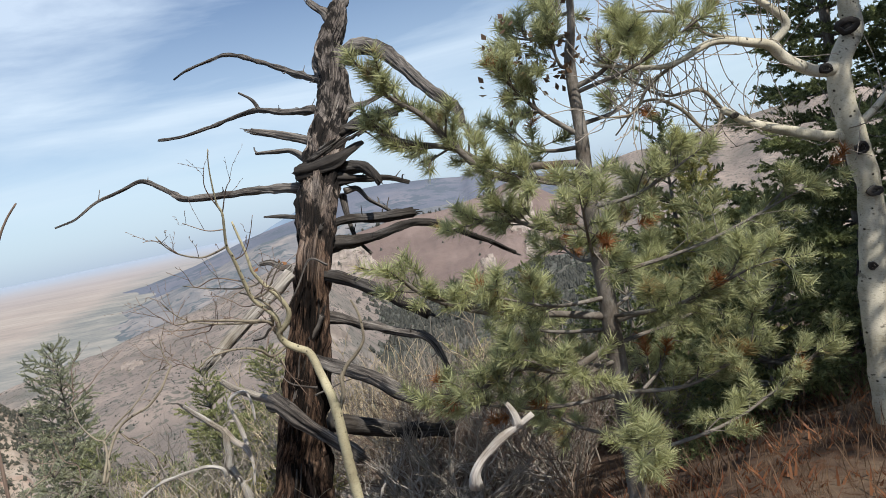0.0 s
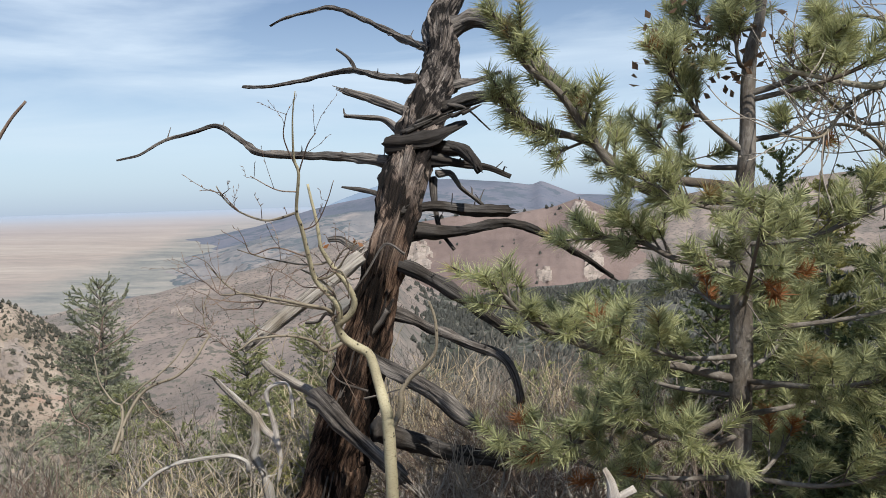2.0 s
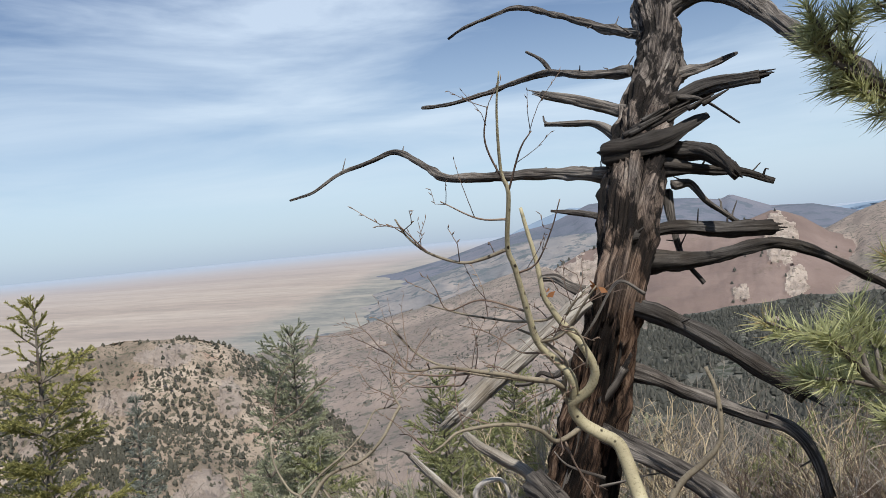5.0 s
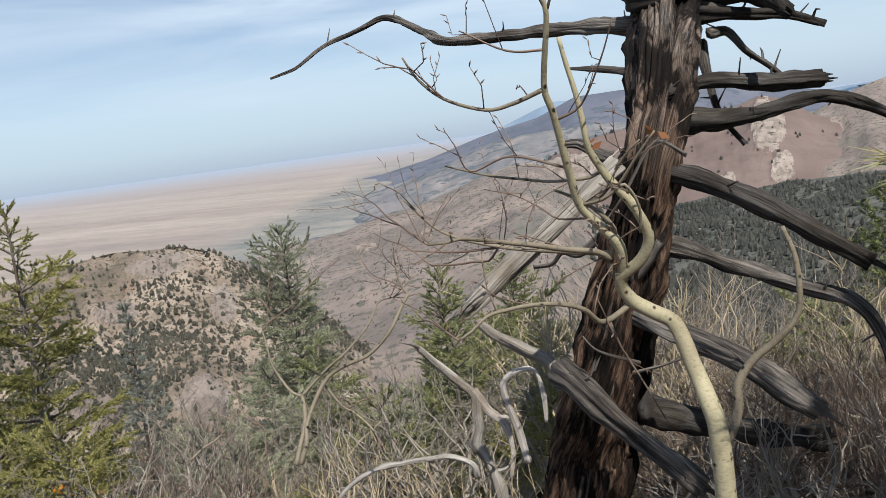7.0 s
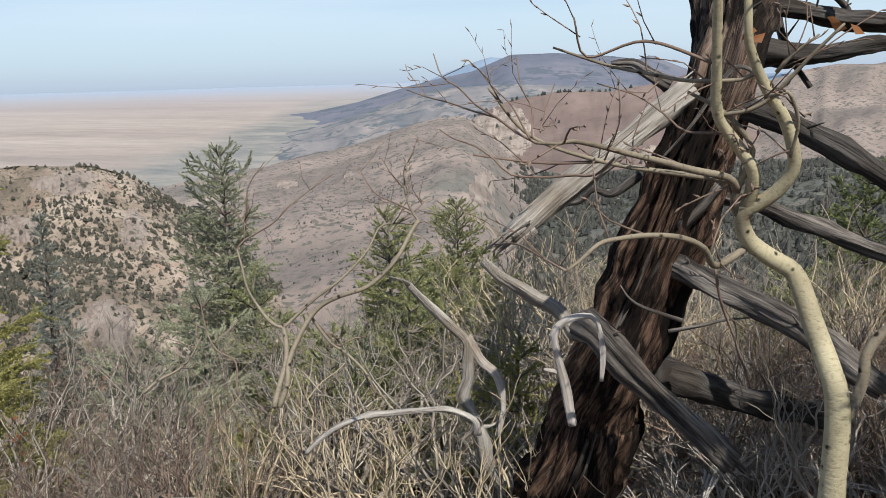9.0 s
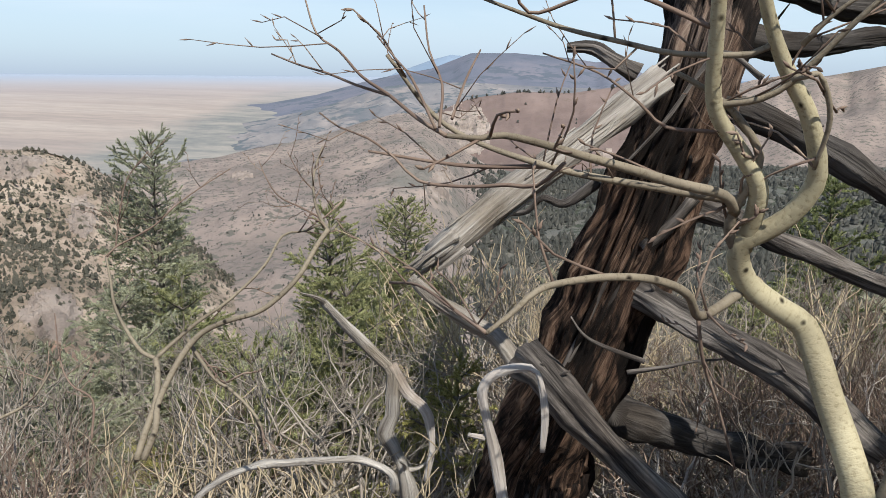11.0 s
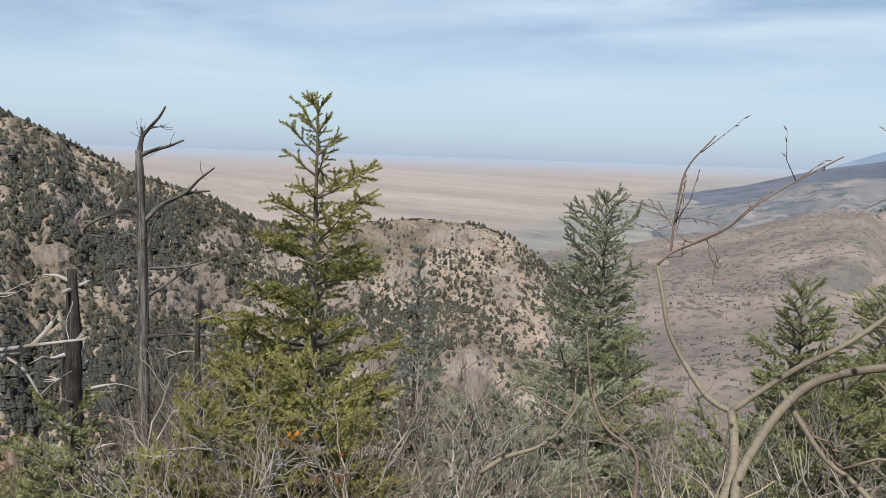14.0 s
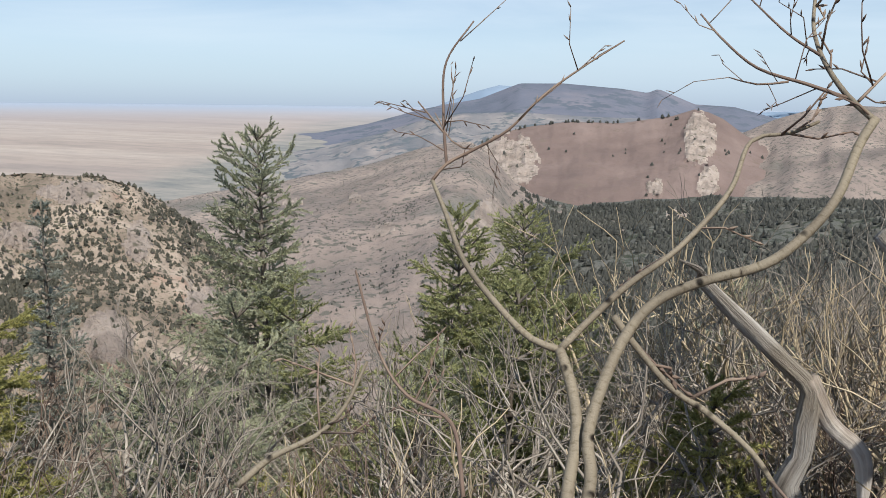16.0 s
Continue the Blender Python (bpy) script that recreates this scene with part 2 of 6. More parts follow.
M_FIR_D = foliage("deep_green_conifer_needles", (0.065, 0.085, 0.042), (0.33, 0.36, 0.16))
M_AUTUMN = foliage("orange_autumn_leaves", (0.45, 0.15, 0.02), (0.70, 0.30, 0.04))
M_LEAF_DRY = foliage("dried_brown_leaves", (0.09, 0.055, 0.035), (0.30, 0.20, 0.13))
M_BRUSHFAR = foliage("grey_brown_far_brush", (0.10, 0.080, 0.062), (0.27, 0.225, 0.175))
M_LEAF_RED = foliage("red_brown_ground_leaves", (0.13, 0.045, 0.025), (0.34, 0.16, 0.08))
M_FAR_TREE = foliage("far_conifers", (0.066, 0.070, 0.055), (0.165, 0.155, 0.120), None, 0.0, 0.05)


# grey of distance haze mixed into the needle colour
M_CANYON_TREE = foliage("canyon_conifers", (0.070, 0.076, 0.070), (0.130, 0.130, 0.112), None, 0.0, 0.02)


def land(name, stops, scale, speck=None, rough=0.95, speck_scale=None, second=None, bump=0.4, bump_d=1.0):
    m, n, l, b = material(name, rough)
    ob = n.new("ShaderNodeTexCoord").outputs["Object"]
    a = noise_node(n, l, ob, scale, 9, 0.62, None, 0.3)
    r = ramp_node(n, stops)
    l.new(a, r.inputs[0])
    col = r.outputs[0]
    if second:
        s = noise_node(n, l, ob, scale * second[0], 5, 0.6, second[3] if len(second) > 3 else None)
        sr = ramp_node(n, [(second[1], (0, 0, 0)), (second[1] + 0.12, (1, 1, 1))])
        l.new(s, sr.inputs[0])
        col = mix_node(n, l, sr.outputs[0], col, second[2])
    if speck:
        v = noise_node(n, l, ob, speck_scale, 3, 0.7)
        vr = ramp_node(n, [(speck[1], (0, 0, 0)), (speck[1] + 0.06, (1, 1, 1))])
        l.new(v, vr.inputs[0])
        col = mix_node(n, l, vr.outputs[0], col, speck[0])
    l.new(col, b.inputs["Base Color"])
    fine = noise_node(n, l, ob, scale * 6, 8, 0.7)
    bump_node(n, l, b, fine, bump, bump_d)
    return m


M_SOIL = land("needle_littered_soil", [(0.3, (0.045, 0.028, 0.02)), (0.5, (0.105, 0.068, 0.047)), (0.7, (0.20, 0.145, 0.10))], 2.2, ((0.09, 0.045, 0.025), 0.55), 0.95, 14.0, None, 0.8, 0.05)
M_HILL = land("rocky_tan_hillside", [(0.34, (0.14, 0.115, 0.09)), (0.50, (0.265, 0.212, 0.165)), (0.66, (0.45, 0.375, 0.305))], 0.03, ((0.105, 0.098, 0.07), 0.535), 0.95, 0.42, (0.7, 0.60, (0.33, 0.18, 0.125)), 0.7, 3.0)
M_SPUR = land("brown_grassy_spur", [(0.3, (0.155, 0.134, 0.12)), (0.5, (0.25, 0.205, 0.18)), (0.7, (0.35, 0.288, 0.245))], 0.007, ((0.125, 0.118, 0.102), 0.53), 0.95, 0.13, (0.9, 0.54, (0.165, 0.157, 0.138)), 0.6, 6.0)
M_RED = land("red_brown_ridge", [(0.3, (0.125, 0.094, 0.086)), (0.5, (0.175, 0.13, 0.115)), (0.7, (0.235, 0.18, 0.16))], 0.006, ((0.16, 0.125, 0.105), 0.60), 0.95, 0.05, None, 0.5, 6.0)
M_CLIFF = land("pale_rock_cliff", [(0.3, (0.20, 0.165, 0.142)), (0.48, (0.33, 0.275, 0.235)), (0.68, (0.47, 0.40, 0.345))], 0.03, ((0.15, 0.135, 0.10), 0.59), 0.95, 0.09, None, 0.9, 5.0)
# the blue is distance haze, put into the rock's base colour
M_MESA = land("haze_blued_mountain", [(0.3, (0.100, 0.118, 0.155)), (0.5, (0.132, 0.145, 0.185)), (0.7, (0.185, 0.182, 0.212))], 0.003, ((0.10, 0.120, 0.15), 0.52), 1.0, 0.012, None, 0.4, 10.0)
# pale eroded slopes, with haze painted in as blue-grey tones
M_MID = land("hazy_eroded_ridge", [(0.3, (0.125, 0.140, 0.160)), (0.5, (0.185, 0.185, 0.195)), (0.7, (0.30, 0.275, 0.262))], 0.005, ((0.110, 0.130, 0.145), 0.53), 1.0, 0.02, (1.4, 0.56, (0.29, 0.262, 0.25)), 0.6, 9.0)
# remote range, its base colour almost all painted haze
M_FARHAZE = land("haze_paled_range", [(0.3, (0.20, 0.275, 0.37)), (0.7, (0.23, 0.30, 0.39))], 0.002, None, 1.0, None, None, 0.1, 5.0)
# forest floor, its base colour greyed and lifted for haze
M_FOREST = land("dark_forest_floor", [(0.3, (0.085, 0.090, 0.082)), (0.5, (0.120, 0.120, 0.106)), (0.7, (0.17, 0.155, 0.132))], 0.02, ((0.05, 0.058, 0.042), 0.5), 0.95, 0.10, None, 0.6, 4.0)


def plain_material():
    """Desert floor: tan flats in long bands, darker scrub near the foothills, coloured paler and bluer far out for
    haze.
    """
    m, n, l, b = material("desert_plain", 1.0)
    ob = n.new("ShaderNodeTexCoord").outputs["Object"]
    bands = noise_node(n, l, ob, 0.0016, 8, 0.62, (0.35, 1.6, 1), 0.6)
    r = ramp_node(n, [(0.30, (0.26, 0.225, 0.21)), (0.5, (0.35, 0.298, 0.262)), (0.70, (0.43, 0.375, 0.33))])
    l.new(bands, r.inputs[0])
    fine = noise_node(n, l, ob, 0.02, 8, 0.7, (0.5, 1.4, 1))
    fr = ramp_node(n, [(0.35, (0.80, 0.82, 0.84)), (0.6, (1, 1, 1))])
    l.new(fine, fr.inputs[0])
    col = mix_node(n, l, 1.0, r.outputs[0], fr.outputs[0], "MULTIPLY")
    # scrub belt along the mountain foot
    w = noise_node(n, l, ob, 0.0022, 7, 0.7, None, 0.8)
    dot = n.new("ShaderNodeVectorMath")
    dot.operation = "DOT_PRODUCT"
    l.new(ob, dot.inputs[0])
    dot.inputs[1].default_value = (0.004, 0.00074, 0)
    wide = n.new("ShaderNodeMath")
    wide.operation = "MULTIPLY_ADD"
    l.new(w, wide.inputs[0])
    wide.inputs[1].default_value, wide.inputs[2].default_value = 1.6, 1.95
    d = n.new("ShaderNodeMath")
    l.new(dot.outputs["Value"], d.inputs[0])
    l.new(wide.outputs[0], d.inputs[1])
    sr = ramp_node(n, [(0.0, (0, 0, 0)), (0.5, (0.9, 0.9, 0.9))])
    l.new(d.outputs[0], sr.inputs[0])
    scrub = ramp_node(n, [(0.38, (0.15, 0.165, 0.165)), (0.62, (0.30, 0.285, 0.255))])
    l.new(noise_node(n, l, ob, 0.012, 9, 0.72, (0.6, 1.3, 1)), scrub.inputs[0])
    col = mix_node(n, l, sr.outputs[0], col, scrub.outputs[0])
    # distance haze painted over the far flats under the horizon, paler then bluer
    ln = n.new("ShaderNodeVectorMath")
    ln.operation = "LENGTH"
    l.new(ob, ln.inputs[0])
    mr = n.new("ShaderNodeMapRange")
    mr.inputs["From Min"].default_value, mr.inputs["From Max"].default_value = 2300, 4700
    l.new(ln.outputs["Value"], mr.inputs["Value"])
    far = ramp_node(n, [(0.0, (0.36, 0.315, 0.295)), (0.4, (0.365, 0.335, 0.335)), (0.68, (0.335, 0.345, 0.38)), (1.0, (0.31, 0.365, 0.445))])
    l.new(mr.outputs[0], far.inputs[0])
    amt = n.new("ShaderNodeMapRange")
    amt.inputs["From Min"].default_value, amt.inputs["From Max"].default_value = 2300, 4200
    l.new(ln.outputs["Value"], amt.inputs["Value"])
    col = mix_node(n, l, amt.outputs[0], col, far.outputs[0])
    l.new(col, b.inputs["Base Color"])
    return m


M_PLAIN = plain_material()


# ---- mesh tools ----


class Build:
    """Collects points, faces and grain coordinates of one mesh."""

    def __init__(self):
        self.v, self.f, self.uv = [], [], []

    def tube(self, pts, radii, sides=8, lumps=0.0, groove=0.0, seed=0, twist=0.0, cap=True, step=None, furrow=0.0):
        pts = [Vector(p) for p in pts]
        pts, radii = smooth(pts, radii, step or max(0.012, sum(radii) / len(radii) * 1.2))
        n0, ring, along = len(self.v), sides, 0.0
        normal = None
        for i, p in enumerate(pts):
            d = (pts[min(i + 1, len(pts) - 1)] - pts[max(i - 1, 0)]).normalized()
            if normal is None:
                normal = d.orthogonal().normalized()
            normal = (normal - d * normal.dot(d)).normalized()
            side = d.cross(normal)
            if i:
                along += (p - pts[i - 1]).length
            for k in range(sides):
                a = math.tau * k / sides + twist * along
                r = radii[i]
                if lumps:
                    r *= 1 + lumps * noise.noise((p.x * 9 + seed, p.y * 9 + math.cos(a) * 0.8, p.z * 9 + math.sin(a) * 0.8))
                if groove:
                    q = noise.noise((math.cos(a) * 2.6 + seed, math.sin(a) * 2.6, along * 1.1))
                    q2 = noise.noise((math.cos(a) * 7 + seed, math.sin(a) * 7 + 5, along * 1.8))
                    r *= 1 + groove * (q * 0.9 + q2 * 0.7)
                if furrow:
                    w = noise.noise((math.cos(a) * 9 + seed, math.sin(a) * 9, along * 1.0 + 3))
                    w2 = noise.noise((math.cos(a) * 19 + seed, math.sin(a) * 19, along * 2.2 + 9))
                    r *= 1 + furrow * (0.55 - 2.6 * max(0.0, 0.2 - abs(w)) / 0.2 * 0.5 - 0.6 * abs(w2))
                self.v.append(p + (normal * math.cos(a - twist * along * 0) + side * math.sin(a)) * r)
        base_r = radii[0]
        along = 0.0
        for i in range(len(pts) - 1):
            seg = (pts[i + 1] - pts[i]).length
            for k in range(sides):
                k2 = (k + 1) % sides
                self.f.append((n0 + i * ring + k, n0 + i * ring + k2, n0 + (i + 1) * ring + k2, n0 + (i + 1) * ring + k))
                u0, u1 = base_r * math.tau * k / sides, base_r * math.tau * (k + 1) / sides
                self.uv += [(u0 + seed * 0.37, along), (u1 + seed * 0.37, along), (u1 + seed * 0.37, along + seg), (u0 + seed * 0.37, along + seg)]
            along += seg
        if cap:
            for i in (0, len(pts) - 1):
                c = len(self.v)
                self.v.append(pts[i])
                for k in range(sides):
                    a, b = n0 + i * ring + k, n0 + i * ring + (k + 1) % sides
                    self.f.append((c, b, a) if i == 0 else (c, a, b))
                    self.uv += [(0.0, along), (0.01, along), (0.02, along)]

    def tri(self, a, b, c):
        n = len(self.v)
        self.v += [a, b, c]
        self.f.append((n, n + 1, n + 2))
        self.uv += [(0, 0), (0.01, 0), (0.005, 0.05)]

    def quad(self, a, b, c, d):
        n = len(self.v)
        self.v += [a, b, c, d]
        self.f.append((n, n + 1, n + 2, n + 3))
        self.uv += [(0, 0), (0.01, 0), (0.01, 0.05), (0, 0.05)]

    def mesh(self, name, mat, smooth_shade=True):
        me = bpy.data.meshes.new(name)
        me.from_pydata([tuple(p) for p in self.v], [], self.f)
        uvl = me.uv_layers.new(name="grain")
        uvl.data.foreach_set("uv", np.array(self.uv, dtype=np.float32).ravel())
        me.materials.append(mat)
        me.polygons.foreach_set("use_smooth", [smooth_shade] * len(me.polygons))
        me.update()
        return me


class Leaves:
    """Many small leaf blades, laid out from ready-made sprays."""

    def __init__(self):
        self.chunks = []

    def add(self, spray_tris, p, d, scale):
        z = Vector(d).normalized()
        x = z.orthogonal().normalized()
        a = random.uniform(0, math.tau)
        y = z.cross(x)
        x, y = x * math.cos(a) + y * math.sin(a), y * math.cos(a) - x * math.sin(a)
        m = np.array((x, y, z))
        self.chunks.append((spray_tris.reshape(-1, 3) * scale) @ m + np.array(p))

    def mesh(self, name, mat, smooth_shade=False):
        v = np.concatenate(self.chunks)
        n = len(v) // 3
        me = bpy.data.meshes.new(name)
        me.vertices.add(len(v))
        me.vertices.foreach_set("co", v.astype(np.float32).ravel())
        me.loops.add(len(v))
        me.loops.foreach_set("vertex_index", np.arange(len(v), dtype=np.int32))
        me.polygons.add(n)
        me.polygons.foreach_set("loop_start", np.arange(0, len(v), 3, dtype=np.int32))
        me.materials.append(mat)
        me.update(calc_edges=True)
        return me


def spray_shape(length, needles, ln, width, flat, seed):
    """Needles set along a shoot of the given length that points up z; returns triangles."""
    g = np.random.default_rng(seed)
    z = g.uniform(0, length, needles)
    a = g.uniform(0, math.tau, needles)
    up = g.uniform(0.35, 1.3, needles)
    d = np.stack((np.cos(a), np.sin(a) * flat, up), 1)
    d /= np.linalg.norm(d, axis=1, keepdims=True)
    s = np.cross(d, g.normal(size=(needles, 3)))
    s *= width / np.linalg.norm(s, axis=1, keepdims=True)
    base = np.stack((z * 0, z * 0, z), 1)
    tip = base + d * (ln * g.uniform(0.7, 1.1, needles))[:, None]
    return np.stack((base - s, base + s, tip), 1)


FIR_SPRAYS = [spray_shape(0.13, 64, 0.026, 0.0047, 0.7, k) for k in range(5)]
FIR_COARSE = [spray_shape(0.16, 34, 0.040, 0.0095, 0.6, 10 + k) for k in range(5)]
PINE_TUFTS = [spray_shape(0.055, 62, 0.072, 0.0023, 1.0, 20 + k) for k in range(6)]


def smooth(pts, radii, step):
    """Catmull-Rom through the points, with radii to match."""
    out, rad = [], []
    ext = [pts[0] * 2 - pts[1], *pts, pts[-1] * 2 - pts[-2]]
    for i in range(len(pts) - 1):
        p0, p1, p2, p3 = ext[i:i + 4]
        n = max(1, min(40, int((p2 - p1).length / step)))
        for k in range(n):
            t = k / n
            out.append(0.5 * (2 * p1 + (p2 - p0) * t + (2 * p0 - 5 * p1 + 4 * p2 - p3) * t * t + (3 * p1 - p0 - 3 * p2 + p3) * t ** 3))
            rad.append(radii[i] + (radii[i + 1] - radii[i]) * t)
    out.append(pts[-1])
    rad.append(radii[-1])
    return out, rad


def part(name, b, mat, parent=None, label="", smooth_shade=True):
    ob = new(name, b.mesh(name, mat, smooth_shade))
    if parent:
        ob.parent = parent
        ob.matrix_parent_inverse = parent.matrix_basis.inverted()
    return tagged(ob, label)


def thing(name, at, label, category, group="", kind=""):
    e = new(name)
    e.matrix_basis = Matrix.Translation(at)
    e.empty_display_size = 0.1
    return tagged(e, label, category, group, kind)


def rnd(a, b):
    return random.uniform(a, b)


def rvec(s=1.0):
    return Vector((rnd(-s, s), rnd(-s, s), rnd(-s, s)))


def lerp_profile(x, prof):
    return float(np.interp(x, [p[0] for p in prof], [p[1] for p in prof]))


# ---- the land ----


def ground_z(x, y):
    """Height of the ridge on which the walk goes: level to the right, falling away ahead."""
    u = 0.8 * (y - 1.0) - 0.6 * x
    z = lerp_profile(u, [(-400, -20), (-60, 3.0), (-6, 0.45), (1.5, 0.22), (3.3, -0.34), (8.0, -1.75), (12, -3.3), (30, -12.5), (80, -35.5), (200, -84), (270, -108), (420, -150)])
    if u < 250:
        z += 0.10 * noise.noise((x * 0.5, y * 0.5, 0)) + 0.025 * noise.noise((x * 2.3, y * 2.3, 4))
    return z


def plain_z(r):
    return lerp_profile(r, [(0, -175), (900, -172), (1500, -140), (2200, -100), (3200, -55), (4000, -26), (4900, 6)])


def build_ground():
    radii = [0.0] + [0.25 * 1.11 ** i for i in range(96)]
    radii = [r for r in radii if r < 4880] + [4900]
    az = [radians(a) for a in np.arange(-180, 180, 2.0)]
    az = sorted(set(az) | {radians(a) for a in np.arange(-80, 30, 1.0)})
    vs, fs = [], []
    n = len(az)
    for r in radii:
        for a in az:
            x, y = -1 + r * math.sin(a), 3 + r * math.cos(a)
            z = ground_z(x, y) if r < 420 else plain_z(r)
            if 200 < r < 600 and (0.8 * (y - 1) - 0.6 * x) > 0:
                z = min(z, -86 - (r - 200) * 0.2)
            if r >= 420:
                back = 0.8 * (y - 1) - 0.6 * x
                z = plain_z(r) if back > 0 else max(plain_z(r), -20 - 0.1 * r)
            vs.append((x, y, z))
    for i in range(len(radii) - 1):
        for k in range(n):
            k2 = (k + 1) % n
            fs.append((i * n + k, (i + 1) * n + k, (i + 1) * n + k2, i * n + k2))
    me = bpy.data.meshes.new("ground")
    me.from_pydata(vs, [], fs)
    me.materials.append(M_SOIL)
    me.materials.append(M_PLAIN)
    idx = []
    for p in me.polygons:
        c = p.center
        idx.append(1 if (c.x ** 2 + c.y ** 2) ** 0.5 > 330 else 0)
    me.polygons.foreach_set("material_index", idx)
    me.polygons.foreach_set("use_smooth", [True] * len(idx))
    me.update()
    tagged(new("ground", me), "littered ridge slope falling to a wide tan desert plain", "ground", kind="structure")


build_ground()
EYE = Vector((-1.0, 2.3, 1.4))


def landform(name, mat, label, crest, near, far, foot, rough=0.03, freq=0.01, rows=70, step=0.25, back=0.25, power=1.0, seed=0, gully=0.0, crags=(), wooded_from=None, ribs=0.05):
    """A mountainside seen from the ridge: a sheet that climbs from its foot to its crest and drops behind.
    crest: rows of (bearing, angle above level); near, far: distances of foot and crest; foot: angle of the foot."""
    a0, a1 = crest[0][0], crest[-1][0]
    rocky = []
    bear = list(np.arange(a0, a1 + 1e-6, step))
    vs, fs = [], []
    nb = len(bear)
    for i in range(rows + 9):
        s = i / rows
        for a in bear:
            wob = noise.fractal((a * 0.33 + seed, seed, s * 1.2), 1.0, 2.0, 4)
            d = near + (far - near) * s
            ec = lerp_profile(a, crest)
            zc, zf = far * math.tan(radians(ec)), near * math.tan(radians(foot))
            if s <= 1:
                q = s ** power
                z = zf + (zc - zf) * q
            else:
                z = zc - (s - 1) * (far - near) * back * 2.4
            d *= 1 + ribs * wob * (1 if 0 < s < 1 else 0.4)
            x, y = EYE.x + d * math.sin(radians(a)), EYE.y + d * math.cos(radians(a))
            amp = far * rough * (0.25 + 0.75 * math.sin(min(1.0, s) * math.pi) ** 0.7)
            nz = noise.fractal((x * freq + seed, y * freq, seed * 0.5), 0.9, 2.1, 6)
            if gully:
                nz -= gully * abs(noise.fractal((a * 0.25 + seed * 2, s * 0.9, 1.0), 1.0, 2.0, 4)) * 2
            z += EYE.z + amp * nz * (1 - 0.75 * min(1.0, max(0.0, (s - 0.84) / 0.13)))
            # crags stand out towards the viewer, broken into ledges
            el, rock = math.degrees(math.atan2(z - EYE.z, d)), 0.0
            for ca, ce, cw, ch in crags:
                e2 = ((a - ca) / cw) ** 2 + ((el - ce) / ch) ** 2
                if e2 < 1.6:
                    rock = max(rock, 1 - e2 + 0.5 * noise.fractal((a * 1.7 + seed, el * 1.7, ca), 0.9, 2.0, 4))
            if rock > 0.12 and s <= 1:
                push = far * 0.007 * (min(rock, 0.6) + 0.6 * noise.fractal((a * 2.1, el * 1.5, ca), 0.9, 2.0, 4))
                x -= push * math.sin(radians(a))
                y -= push * math.cos(radians(a))
                z += 0.25 * push
            rocky.append(rock > 0.2)
            vs.append((x, y, z))
    for i in range(rows + 8):
        for k in range(nb - 1):
            fs.append((i * nb + k, i * nb + k + 1, (i + 1) * nb + k + 1, (i + 1) * nb + k))
    me = bpy.data.meshes.new(name)
    me.from_pydata(vs, [], fs)
    me.materials.append(mat)
    me.materials.append(M_CLIFF)
    me.materials.append(M_FOREST)
    hard = [sum(rocky[v] for v in f) >= 3 for f in fs]
    kinds = [int(h) for h in hard]
    if wooded_from is not None:
        for q, f in enumerate(fs):
            edge = wooded_from + 2.2 * noise.fractal((bear[f[0] % nb] * 0.5, f[0] // nb * 0.12, 5), 1.0, 2.0, 3)
            if not kinds[q] and bear[f[0] % nb] > edge:
                kinds[q] = 2
    me.polygons.foreach_set("material_index", kinds)
    me.polygons.foreach_set("use_smooth", [not h for h in hard])
    me.update()
    ob = tagged(new(name, me), label, "mountain" if far > 700 else "hill", kind="structure")
    return ob, np.array(vs).reshape(rows + 9, nb, 3)


HILL = [(-100, -6.0), (-88, -1.0), (-80, 0.2), (-72.7, 1.3), (-69.6, 2.0), (-66.9, 1.85), (-62.8, -0.1), (-59.1, -2.0), (-55.4, -3.0), (-51.5, -4.85), (-47.5, -5.25), (-43.5, -4.55),
        (-40.4, -4.3), (-36.4, -4.6), (-33.7, -5.5), (-31.3, -7.3), (-27.8, -10.6), (-25.6, -12.9), (-18, -19), (-8, -24)]
HILL_CRAGS = ((-62.5, -3.6, 2.2, 1.6), (-57.0, -9.3, 4.0, 1.9), (-68.5, -3.2, 1.6, 1.0), (-37.8, -5.6, 2.2, 0.9), (-41.0, -8.2, 1.6, 1.0), (-52.0, -11.5, 2.4, 1.6), (-46.0, -9.8, 1.6, 1.2), (-34.2, -9.0, 1.0, 1.6), (-30.2, -13.2, 1.4, 1.2), (-64.5, -7.0, 1.4, 0.8), (-44.0, -14.0, 2.4, 1.6), (-36.5, -15.0, 2.0, 1.8), (-50.0, -7.2, 1.6, 0.7), (-66.5, -0.6, 1.2, 0.7), (-71.5, -1.0, 1.3, 0.8), (-60.0, -5.6, 1.3, 0.9), (-54.5, -6.2, 1.8, 0.9), (-70.0, -7.5, 1.5, 0.8), (-73.0, -4.6, 1.2, 1.0))
hill, HILL_V = landform("hill", M_HILL, "rocky tan hill dotted with dark conifers", HILL, 225, 400, -23, 0.012, 0.02, 130, 0.2, 0.3, 0.85, 3, 0.12, HILL_CRAGS)
SPUR = [(-40, -7.2), (-32, -6.2), (-28.6, -5.7), (-25.3, -5.25), (-20.6, -4.4), (-18.0, -3.8), (-15.5, -2.95), (-13.3, -2.4), (-11.5, -2.3), (-10, -3.3), (-8.5, -5.0), (-7, -5.9), (-4, -6.6), (0, -6.0), (6, -5.6), (12, -5.4), (24, -5)]
